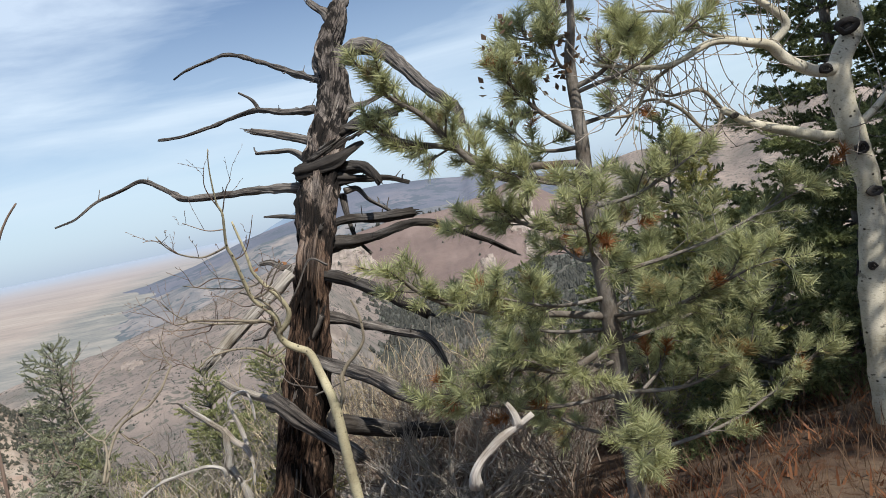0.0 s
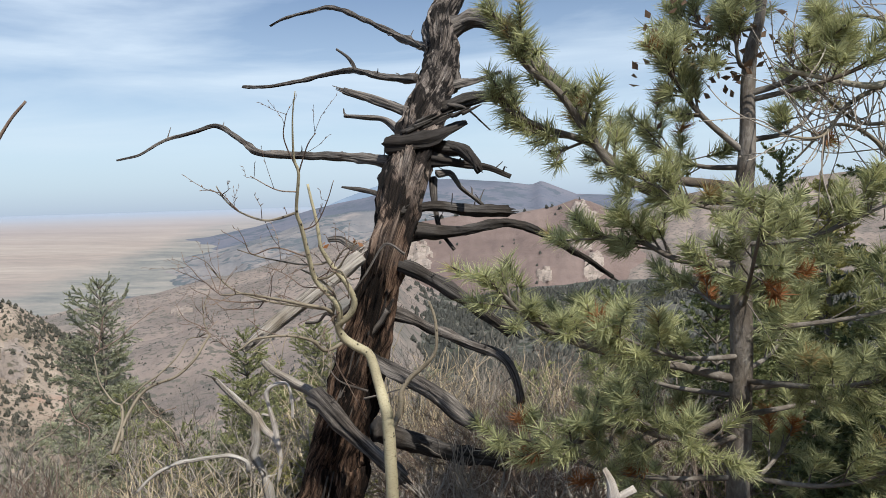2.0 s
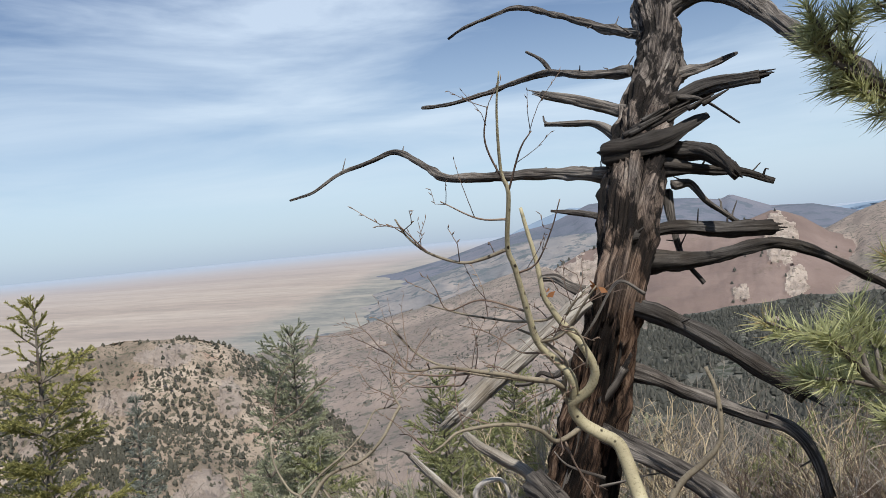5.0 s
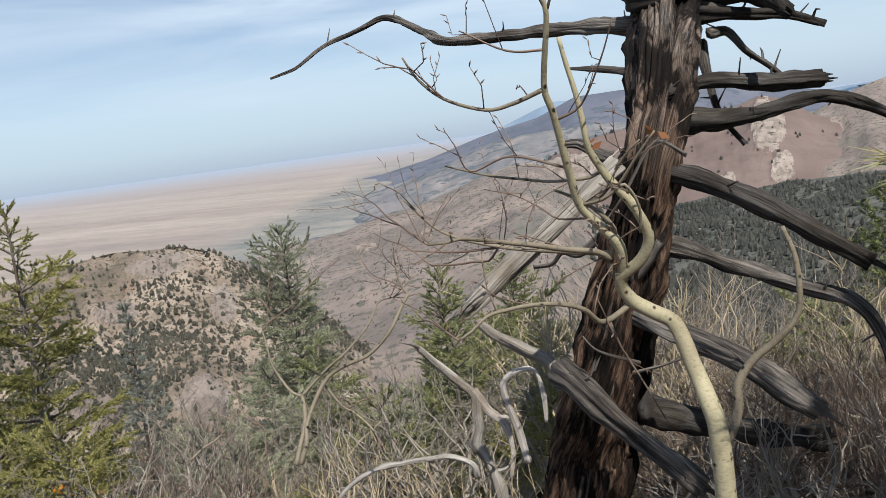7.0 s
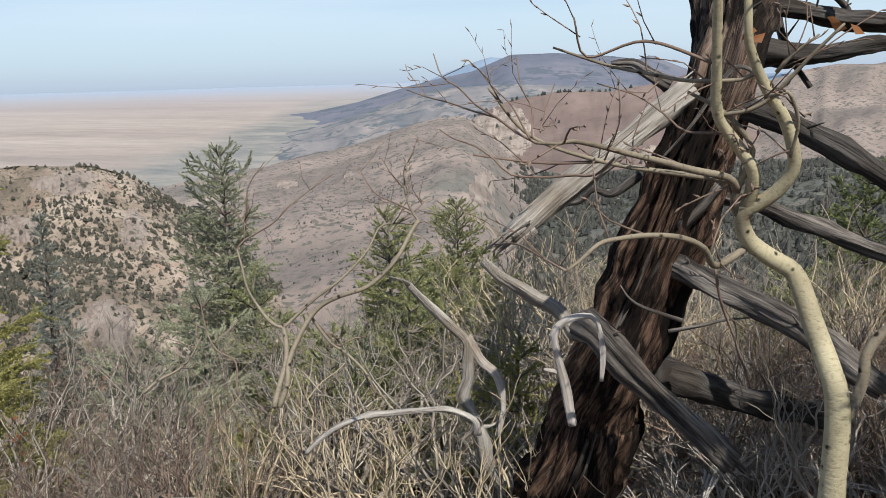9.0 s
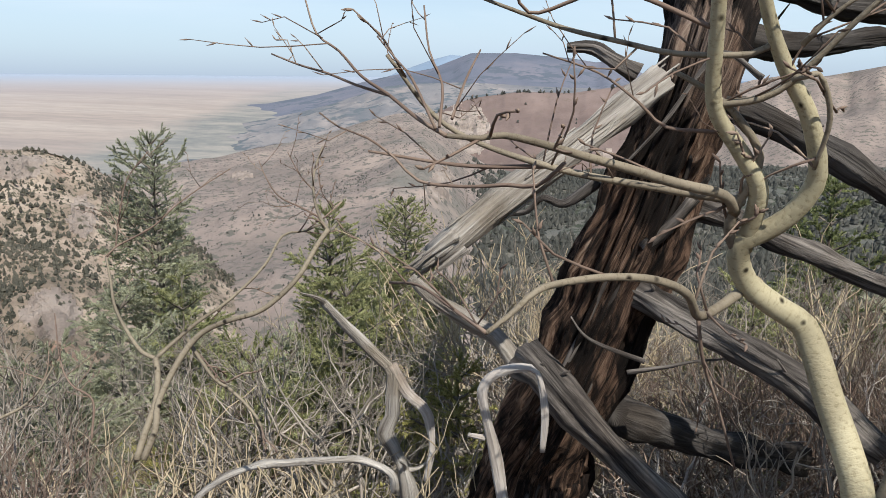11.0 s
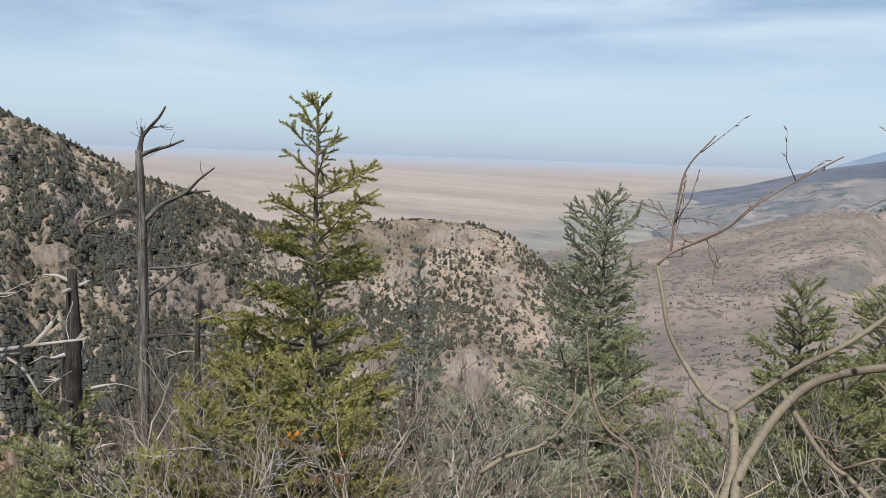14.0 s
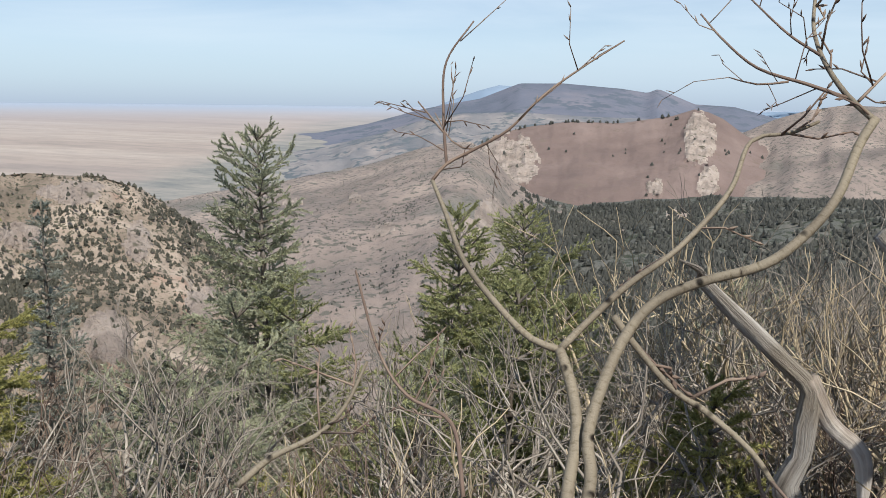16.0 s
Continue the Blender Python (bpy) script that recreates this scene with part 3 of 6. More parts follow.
spur, SPUR_V = landform("canyon_spur", M_SPUR, "hazy brown spur sinking to the plain", SPUR, 250, 1150, -22.0, 0.012, 0.006, 90, 0.2, 0.2, 0.62, 9, 0.14, ((-19.6, -6.3, 0.6, 0.45), (-17.5, -8.5, 0.9, 0.6), (-10.2, -7.4, 1.2, 1.4), (-24.0, -6.6, 0.9, 0.4), (2.6, -7.0, 0.8, 0.5), (-1.0, -8.4, 0.5, 0.4)), wooded_from=-6.5)
RED = [(-13.5, -4.2), (-10.8, -2.5), (-9.0, -1.6), (-7.7, -1.25), (-5.0, -0.85), (-1.2, -0.88), (2.1, -0.36), (3.5, 0.1), (4.4, -0.1), (5.3, -0.5), (6.8, -1.6), (9.6, -2.6), (14, -3.4), (24, -4)]
red, RED_V = landform("red_ridge", M_RED, "red-brown bare ridge beyond the canyon", RED, 1120, 1600, -8.2, 0.006, 0.005, 80, 0.1, 0.2, 0.9, 17, 0.06, ((-9.0, -3.6, 2.6, 2.0), (3.9, -1.8, 1.2, 2.0), (1.2, -5.2, 0.7, 0.6), (4.6, -4.6, 0.9, 1.2)), ribs=0.014)
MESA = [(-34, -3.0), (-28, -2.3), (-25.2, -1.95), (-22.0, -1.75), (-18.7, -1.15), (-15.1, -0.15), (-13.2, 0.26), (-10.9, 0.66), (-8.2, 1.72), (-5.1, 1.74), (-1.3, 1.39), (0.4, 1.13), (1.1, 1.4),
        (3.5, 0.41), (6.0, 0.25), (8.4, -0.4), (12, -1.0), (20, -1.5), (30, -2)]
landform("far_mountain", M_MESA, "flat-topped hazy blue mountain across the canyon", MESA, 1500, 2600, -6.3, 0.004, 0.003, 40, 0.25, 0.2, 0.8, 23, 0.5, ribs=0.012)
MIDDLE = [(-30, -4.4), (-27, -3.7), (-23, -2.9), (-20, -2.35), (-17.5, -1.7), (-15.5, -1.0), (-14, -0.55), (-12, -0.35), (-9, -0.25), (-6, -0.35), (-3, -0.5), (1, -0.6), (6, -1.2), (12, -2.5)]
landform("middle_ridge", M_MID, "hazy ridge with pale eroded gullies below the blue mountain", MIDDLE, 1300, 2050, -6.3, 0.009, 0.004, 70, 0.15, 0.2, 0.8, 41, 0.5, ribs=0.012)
RIGHT = [(4.5, -3.0), (6.1, -1.6), (8.5, -0.5), (10.3, 0.1), (12.6, 0.45), (14.5, 0.35), (18, 1.0), (24, 1.6), (32, 1.0), (40, -1)]
landform("side_mountain", M_SPUR, "hazy brown wooded mountain flank", RIGHT, 900, 1750, -11, 0.008, 0.005, 40, 0.3, 0.2, 0.9, 29, 0.6)
landform("remote_range", M_FARHAZE, "pale blue range almost lost in haze", [(-16, -0.8), (-13, 0.5), (-11, 1.2), (-9.6, 1.6), (-8, 1.5), (-6.5, 0.6), (-5, -0.2), (4, -0.3), (9, 0.0), (16, 0.1), (26, -0.2)], 3300, 3900, -1.5, 0.001, 0.002, 12, 0.4, 0.1, 1.0, 31)


def mini_conifer(b, p, h, w):
    """A far conifer: a ragged, tapering crown of three tiers."""
    n = 5
    a0 = rnd(0, 6.28)
    for z0, z1, r in ((0.0, 0.62, 0.95), (0.26, 0.86, 0.9), (0.52, 1.0, 0.66)):
        tip = Vector((p[0] + rnd(-.1, .1) * w, p[1] + rnd(-.1, .1) * w, p[2] + h * z1))
        ring = [Vector((p[0] + math.cos(a0 + k * math.tau / n) * w * r * rnd(.65, 1.2), p[1] + math.sin(a0 + k * math.tau / n) * w * r * rnd(.65, 1.2), p[2] + h * (z0 + rnd(-.05, .06)))) for k in range(n)]
        for k in range(n):
            b.tri(ring[k], ring[(k + 1) % n], tip)


def far_wood(name, label, grid, count, h0, h1, keep, mat=M_FAR_TREE):
    b = Build()
    rows, cols = grid.shape[0] - 9, grid.shape[1]
    made = 0
    for _ in range(count * 9):
        i, k = random.randrange(2, rows + 1), random.randrange(0, cols - 1)
        p = grid[i, k] * 0.5 + grid[min(i + 1, rows), k + 1] * 0.5
        bearing = math.degrees(math.atan2(p[0] - EYE.x, p[1] - EYE.y))
        dens = noise.fractal((p[0] * 0.012, p[1] * 0.012, 7), 1.0, 2.0, 3)
        if random.random() > keep(i / rows, bearing, dens):
            continue
        if name == "hill_conifers" and random.random() < 0.82:
            el = math.degrees(math.atan2(p[2] - EYE.z, math.hypot(p[0] - EYE.x, p[1] - EYE.y)))
            if any(((bearing - ca) / cw) ** 2 + ((el - ce) / ch) ** 2 < 0.9 for ca, ce, cw, ch in HILL_CRAGS):
                continue
        h = rnd(h0, h1) * (1.15 if bearing < -52 else 1.0)
        mini_conifer(b, (p[0] + rnd(-2, 2), p[1] + rnd(-2, 2), p[2] - 0.4), h, h * rnd(.42, .68))
        made += 1
        if made >= count:
            break
    tagged(part(name, b, mat, None, "", False), label, "trees", kind="stuff")


far_wood("hill_conifers", "dark conifers scattered over the rocky hill", HILL_V, 38000, 0.7, 2.3, lambda s, a, d: min(1, max(0.10, 0.36 + d * 1.3 + (0.42 if a < -52 else 0.25 if a < -44 else 0) + (0.25 if s > 0.96 else 0))))
far_wood("shaded_conifers", "dark conifers crowding the shaded side of the hill", HILL_V, 5000, 1.3, 3.2, lambda s, a, d: 0 if a > -57 or s > 0.86 else min(1, max(0.02, 0.26 + d * 1.7)), M_CANYON_TREE)
far_wood("canyon_conifers", "dark conifers on the canyon side", SPUR_V, 9000, 4, 7, lambda s, a, d: (1.0 if a > -7.5 + 2 * d and s < 0.95 else 0) * min(1, max(0, 0.65 + d)), M_CANYON_TREE)
far_wood("canyon_scrub", "dark scrub dotted over the brown canyon spur", SPUR_V, 4500, 0.6, 1.6, lambda s, a, d: 0 if a > -7 else min(1, max(0.08, 0.3 + d)), M_CANYON_TREE)
far_wood("ridge_conifers", "line of conifers along the ridge crest", RED_V, 700, 4, 7.5, lambda s, a, d: 0.9 if s > 0.985 and a < 2 else 0.012, M_CANYON_TREE)

# ---- the dead tree ----
TRUNK = [(-1.545, 5.388, -0.637), (-1.299, 5.130, 0.189), (-1.259, 5.094, 0.365), (-1.180, 5.006, 0.587), (-1.110, 4.973, 0.769), (-0.996, 4.927, 1.133), (-0.949, 4.907, 1.306), (-0.896, 4.883, 1.475), (-0.860, 4.972, 1.637), (-0.838, 5.073, 1.787), (-0.825, 5.314, 1.979), (-0.806, 5.550, 2.169), (-0.746, 5.819, 2.403), (-0.716, 6.103, 2.673), (-0.742, 6.340, 2.910), (-0.670, 6.569, 3.149), (-0.631, 6.742, 3.330), (-0.618, 6.793, 3.383)]
TRUNK_R = [0.249, 0.184, 0.170, 0.152, 0.142, 0.121, 0.115, 0.109, 0.116, 0.121, 0.132, 0.125, 0.115, 0.119, 0.108, 0.091, 0.071, 0.049]
SLAB_A, SLAB_B = (-1.448, 4.400, 1.106), (-0.996, 4.685, 1.465)
dead_tree = thing("dead_tree", (TRUNK[0][0], TRUNK[0][1], TRUNK[0][2]), "tall dead juniper snag, charred trunk with grey broken limbs", "dead tree")


def build_dead_trunk():
    b = Build()
    b.tube(TRUNK, [x * 0.80 for x in TRUNK_R], 150, 0.20, 0.42, 2.0, 0.5, True, 0.025, 0.16)
    part("trunk", b, M_TRUNK, dead_tree, "furrowed charred red-brown trunk")
    # long splinters and bark strips that stand proud of the trunk
    pts, rad = smooth([Vector(p) for p in TRUNK], TRUNK_R, 0.03)
    for i in range(130):
        k = random.randrange(6, len(pts) - 22)
        a, ln = rnd(0, math.tau), random.randrange(8, 20)
        sb = Build()
        line, rr = [], []
        for j in range(0, ln, 3):
            p = pts[min(k + j, len(pts) - 1)]
            r = rad[min(k + j, len(pts) - 1)]
            ang = a + j * 0.015
            line.append(p + Vector((math.cos(ang), math.sin(ang), 0.25 * math.cos(ang))) * r * rnd(0.70, 0.84))
            rr.append(max(0.002, rnd(0.004, 0.011) * math.sin(math.pi * (j + 2) / (ln + 3))))
        sb.tube(line, rr, 6, 0.3, 0.2, i)
        part("bark_strip", sb, random.choice((M_TRUNK, M_TRUNK, M_LIMB, M_CHAR)), dead_tree)


build_dead_trunk()
_limb_no = [0]


def dead_limb(name, pts, r0, r1):
    """One limb or broken stub of the dead tree, lumpy and split, with a ragged end."""
    _limb_no[0] += 1
    seed = _limb_no[0]
    b = Build()
    n = len(pts)
    r0, r1 = r0 * 0.84, r1 * 0.84
    rad = [r0 + (r1 - r0) * (i / (n - 1)) ** 0.8 for i in range(n)]
    if name == "limb":
        rad[0] *= 1.25
    b.tube(pts, rad, 32 if r0 > 0.02 else 10, 0.46, 0.36, seed, 0.6, True, None, 0.12 if r0 > 0.02 else 0.0)
    end, before = Vector(pts[-1]), Vector(pts[-2])
    d = (end - before).normalized()
    if r1 > 0.012:          # splintered end
        for _ in range(7):
            o = rvec(r1 * 0.75)
            b.tube([end + o - d * 0.04, end + o * 0.8 + d * rnd(0.01, 0.07)], [r1 * 0.35, 0.002], 5, 0.2, 0, seed)
    if name == "limb":      # snapped-off twiglets
        for _ in range(5):
            i = random.randrange(0, n - 1)
            p = Vector(pts[i]).lerp(Vector(pts[i + 1]), random.random())
            up = (rvec(1) + Vector((0, 0, 0.6))).normalized()
            b.tube([p, p + up * rnd(0.02, 0.05), p + up * rnd(0.05, 0.09) + rvec(0.015)], [0.006, 0.004, 0.002], 5, 0, 0, seed)
    dark = pts[-1][0] > -0.55 and pts[-1][2] < 2.4 and seed % 3 != 0
    part(name, b, M_CHAR if dark else M_LIMB, dead_tree)


dead_limb("limb", [(-0.921, 5.261, 1.938), (-1.174, 5.365, 1.980), (-1.449, 5.444, 2.002), (-1.751, 5.537, 2.036), (-1.897, 5.683, 2.111), (-2.055, 5.840, 2.203), (-2.187, 5.937, 2.245), (-2.364, 5.939, 2.202), (-2.528, 5.943, 2.163), (-2.671, 5.889, 2.076), (-2.828, 5.903, 2.048)], 0.0329, 0.0064)
dead_limb("limb", [(-0.857, 5.908, 2.480), (-1.100, 6.092, 2.528), (-1.328, 6.313, 2.617), (-1.538, 6.459, 2.628), (-1.777, 6.567, 2.604), (-2.072, 6.692, 2.595), (-2.301, 6.856, 2.626)], 0.0275, 0.0111)
dead_limb("twig", [(-1.347, 6.428, 2.646), (-1.412, 6.521, 2.740), (-1.515, 6.603, 2.822)], 0.0160, 0.0084)
dead_limb("limb", [(-0.781, 6.119, 2.689), (-0.900, 6.315, 2.771), (-1.069, 6.544, 2.884), (-1.338, 6.829, 3.063), (-1.636, 7.108, 3.234), (-1.839, 7.240, 3.254), (-2.089, 7.334, 3.231), (-2.242, 7.413, 3.195)], 0.0333, 0.0089)
dead_limb("stub", [(-0.830, 5.616, 2.226), (-1.035, 5.677, 2.308), (-1.167, 5.700, 2.358), (-1.280, 5.718, 2.402)], 0.0409, 0.0245)
dead_limb("stub", [(-0.904, 5.488, 2.115), (-1.008, 5.587, 2.201), (-1.113, 5.609, 2.221), (-1.262, 5.632, 2.239)], 0.0249, 0.0107)
dead_limb("twig", [(-1.234, 5.624, 2.234), (-1.264, 5.649, 2.255), (-1.276, 5.687, 2.288)], 0.0106, 0.0054)
dead_limb("stub", [(-0.916, 5.046, 1.748), (-1.049, 5.073, 1.787), (-1.169, 5.090, 1.807)], 0.0221, 0.0069)
dead_limb("stub", [(-1.034, 4.885, 1.478), (-1.097, 4.888, 1.512), (-1.145, 4.908, 1.539), (-1.210, 4.908, 1.540)], 0.0275, 0.0098)
dead_limb("stub", [(-0.674, 5.820, 2.404), (-0.519, 6.044, 2.468), (-0.343, 6.289, 2.558)], 0.0424, 0.0086)
dead_limb("stub", [(-0.706, 5.647, 2.253), (-0.505, 5.667, 2.314), (-0.283, 5.628, 2.324)], 0.0433, 0.0317)
dead_limb("twig", [(-0.641, 5.623, 2.276), (-0.535, 5.591, 2.248), (-0.391, 5.426, 2.105)], 0.0151, 0.0047)
dead_limb("stub", [(-0.714, 5.358, 2.013), (-0.556, 5.264, 1.993), (-0.478, 5.125, 1.937), (-0.437, 4.977, 1.874)], 0.0496, 0.0246)
dead_limb("limb", [(-0.716, 5.264, 1.941), (-0.543, 5.302, 1.918), (-0.395, 5.331, 1.889), (-0.284, 5.329, 1.837)], 0.0345, 0.0135)
dead_limb("limb", [(-0.680, 5.262, 1.862), (-0.615, 5.344, 1.868), (-0.557, 5.323, 1.789), (-0.476, 5.354, 1.721), (-0.436, 5.400, 1.679)], 0.0184, 0.0117)
dead_limb("limb", [(-0.855, 4.890, 1.665), (-0.710, 5.072, 1.687), (-0.526, 5.224, 1.664), (-0.300, 5.380, 1.649)], 0.0251, 0.0343)
dead_limb("limb", [(-0.795, 5.020, 1.559), (-0.548, 5.181, 1.559), (-0.311, 5.358, 1.587), (-0.122, 5.477, 1.522), (0.104, 5.637, 1.381), (0.303, 5.817, 1.231)], 0.0387, 0.0148)
dead_limb("limb", [(-0.721, 6.262, 2.832), (-0.602, 6.270, 2.882), (-0.467, 6.244, 2.899), (-0.292, 6.074, 2.773), (-0.153, 5.830, 2.570), (-0.031, 5.586, 2.386), (0.091, 5.377, 2.242), (0.103, 5.196, 2.122)], 0.0821, 0.0308)
dead_limb("stub", [(-0.632, 5.961, 2.422), (-0.640, 6.256, 2.705)], 0.0448, 0.0272)
dead_limb("limb", [(-0.892, 4.891, 1.421), (-0.809, 4.844, 1.397), (-0.693, 4.802, 1.351), (-0.550, 4.762, 1.266), (-0.417, 4.723, 1.176), (-0.291, 4.682, 1.092)], 0.0464, 0.0312)
dead_limb("limb", [(-1.005, 4.921, 1.200), (-0.800, 4.878, 1.131), (-0.647, 4.835, 1.069), (-0.484, 4.790, 1.011), (-0.349, 4.745, 0.967), (-0.276, 4.705, 0.871), (-0.250, 4.676, 0.750)], 0.0323, 0.0201)
dead_limb("limb", [(-1.283, 4.826, 0.751), (-1.236, 4.789, 0.730), (-1.147, 4.765, 0.640), (-1.060, 4.744, 0.565), (-0.958, 4.743, 0.468), (-0.840, 4.749, 0.354)], 0.0499, 0.0398)
dead_limb("limb", [(-1.047, 5.146, 0.488), (-0.823, 5.334, 0.350), (-0.616, 5.492, 0.246), (-0.358, 5.633, 0.161)], 0.0643, 0.0496)
dead_limb("limb", [(-1.089, 4.946, 0.944), (-1.018, 4.878, 0.934), (-0.910, 4.812, 0.893), (-0.783, 4.750, 0.848), (-0.639, 4.691, 0.782), (-0.462, 4.642, 0.654)], 0.0420, 0.0404)
dead_limb("stub", [(-0.999, 4.836, 1.055), (-0.938, 4.819, 1.124), (-0.894, 4.801, 1.190)], 0.0224, 0.0161)
dead_limb("stub", [(-1.115, 5.022, 1.197), (-1.202, 5.028, 1.132), (-1.264, 5.026, 1.146), (-1.309, 5.031, 1.104), (-1.379, 5.030, 1.097)], 0.0182, 0.0078)
dead_limb("limb", [(-0.708, 5.340, 1.845), (-0.696, 5.249, 1.702), (-0.665, 5.190, 1.563), (-0.591, 5.187, 1.454)], 0.0212, 0.0112)
dead_limb("twig", [(-0.784, 4.684, 1.469), (-0.879, 4.692, 1.517), (-0.980, 4.697, 1.375), (-1.059, 4.710, 1.278)], 0.0094, 0.0036)
dead_limb("twig", [(-0.992, 4.717, 0.803), (-1.101, 4.711, 0.840), (-1.142, 4.706, 0.867), (-1.170, 4.700, 0.909)], 0.0068, 0.0027)
dead_limb("twig", [(-1.027, 4.776, 0.750), (-0.933, 4.771, 0.773), (-0.868, 4.768, 0.793), (-0.777, 4.767, 0.808)], 0.0070, 0.0027)
dead_limb("stub", [(-0.670, 6.590, 3.171), (-0.717, 6.693, 3.278), (-0.794, 6.783, 3.373), (-0.869, 6.875, 3.469)], 0.0567, 0.0227)
dead_limb("twig", [(-0.668, 6.736, 3.324), (-0.576, 6.774, 3.364), (-0.550, 6.822, 3.413)], 0.0374, 0.0227)


COLLAR = [(-0.906, 5.222, 2.031), (-0.516, 5.318, 2.141)]


def build_collar():
    """The heavy torn slab of wood that wraps the trunk below the upper stubs."""
    b = Build()
    a, c = Vector(COLLAR[0]), Vector(COLLAR[1])
    m = a.lerp(c, 0.45) + Vector((0, -0.05, -0.03))
    b.tube([a + Vector((-0.02, 0.10, 0)), a + Vector((0, -0.02, 0)), m, c], [0.03, 0.06, 0.052, 0.012], 26, 0.5, 0.5, 41, 0.3)
    for i in range(22):
        t = rnd(0.05, 0.95)
        p = a.lerp(c, t) + Vector((0, -0.05, 0.05)) + rvec(0.02)
        d = (c - a).normalized()
        b.tube([p, p + d * rnd(0.08, 0.18) + Vector((0, 0, 0.02))], [0.012, 0.003], 5, 0.2, 0, i)
    part("torn_slab", b, M_CHAR, dead_tree, "dark torn slab of wood round the trunk")


build_collar()


def build_slab():
    """The split, bleached limb that hangs from the trunk with a broken lower end."""
    b = Build()
    lo, hi = Vector(SLAB_A), Vector(SLAB_B)
    d = (hi - lo).normalized()
    b.tube([lo, lo.lerp(hi, 0.3) + Vector((0, 0, 0.008)), lo.lerp(hi, 0.65), hi], [0.025, 0.028, 0.030, 0.034], 30, 0.30, 0.34, 77, 0.15)
    side = d.cross(Vector((0, 0, 1))).normalized()
    up = side.cross(d)
    for i in range(26):
        o = side * rnd(-0.026, 0.026) + up * rnd(-0.024, 0.024)
        b.tube([lo + o + d * 0.06, lo + o - d * rnd(0.0, 0.07)], [rnd(0.007, 0.013), 0.002], 4, 0.2, 0, i)
    for i in range(20):
        t, ang = rnd(0.05, 0.8), rnd(0, math.tau)
        o = (side * math.cos(ang) + up * math.sin(ang)) * 0.031
        p = lo.lerp(hi, t) + o
        b.tube([p, p + d * rnd(0.05, 0.16), p + d * rnd(0.18, 0.25)], [0.002, 0.004, 0.002], 5, 0.3, 0, i)
    part("split_limb", b, M_SLAB, dead_tree, "bleached split limb with a splintered end")


build_slab()

# ---- loose dead wood ----
_loose = [None]


def loose_stick(name, pts, r0, r1):
    b = Build()
    pts, rad = smooth([Vector(p) for p in pts], [r0 + (r1 - r0) * i / (len(pts) - 1) for i in range(len(pts))], 0.06)
    n = len(pts)
    pts = [p + (noise.noise_vector(p * 5) * 1.3 + noise.noise_vector(p * 14) * 0.6) * r0 for p in pts]
    b.tube(pts, [q * rnd(0.7, 1.12) for q in rad], 20, 0.45, 0.34, n * 3.1, 0.4)
    for k in range(3 if name == "gray_snag" else 0):
        p = random.choice(pts[1:])
        d = (rvec(1) + Vector((0, 0, 0.3))).normalized()
        b.tube([p, p + d * 0.05, p + d * rnd(0.08, 0.2) + rvec(0.03)], [r0 * 0.35, r0 * 0.22, 0.002], 6, 0.2, 0, k)
    if name == "fork":
        part("fork", b, M_STICK if r0 < 0.02 else M_LIMB, _loose[0])
        return
    label = {"bleached_stick": "bleached bent dead branch beside the snag", "gray_snag": "grey weathered forked dead wood in the brush", "gray_stick": "thin grey dead branch lying in the brush"}[name]
    low = min(pts, key=lambda p: p[2])
    _loose[0] = thing("dead_branch", low, label, "dead branch")
    part("stem", b, M_STICK if name == "bleached_stick" else M_SLAB, _loose[0])


loose_stick("bleached_stick", [(-1.255, 4.150, 0.704), (-1.283, 4.150, 0.811), (-1.302, 4.150, 0.874), (-1.307, 4.150, 0.927), (-1.286, 4.150, 0.960), (-1.242, 4.150, 0.971), (-1.212, 4.150, 0.960), (-1.200, 4.150, 0.893), (-1.200, 4.150, 0.819)], 0.0133, 0.0050)
loose_stick("fork", [(-1.305, 4.150, 0.836), (-1.336, 4.150, 0.839)], 0.0070, 0.0040)
loose_stick("gray_snag", [(-1.644, 5.200, -0.044), (-1.692, 5.200, 0.155), (-1.729, 5.200, 0.350), (-1.738, 5.200, 0.485), (-1.747, 5.200, 0.617), (-1.829, 5.200, 0.687), (-1.921, 5.200, 0.759)], 0.0319, 0.0143)
loose_stick("fork", [(-1.737, 5.200, 0.580), (-1.682, 5.200, 0.489), (-1.618, 5.200, 0.418), (-1.599, 5.200, 0.303), (-1.617, 5.200, 0.182)], 0.0162, 0.0110)
loose_stick("gray_stick", [(-1.317, 5.100, 0.627), (-1.403, 5.100, 0.701), (-1.523, 5.100, 0.789), (-1.643, 5.100, 0.886)], 0.0301, 0.0151)
loose_stick("gray_stick", [(-2.192, 4.700, 0.297), (-2.071, 4.700, 0.402), (-1.956, 4.700, 0.455), (-1.814, 4.700, 0.481), (-1.691, 4.700, 0.488), (-1.616, 4.700, 0.456), (-1.601, 4.700, 0.409)], 0.0093, 0.0118)
loose_stick("bleached_stick", [(-0.175, 3.400, 0.532), (-0.114, 3.400, 0.661), (-0.043, 3.400, 0.728), (0.041, 3.400, 0.750), (0.122, 3.400, 0.776)], 0.0271, 0.0134)
loose_stick("fork", [(0.041, 3.400, 0.750), (0.030, 3.400, 0.806), (0.017, 3.400, 0.855)], 0.0179, 0.0112)

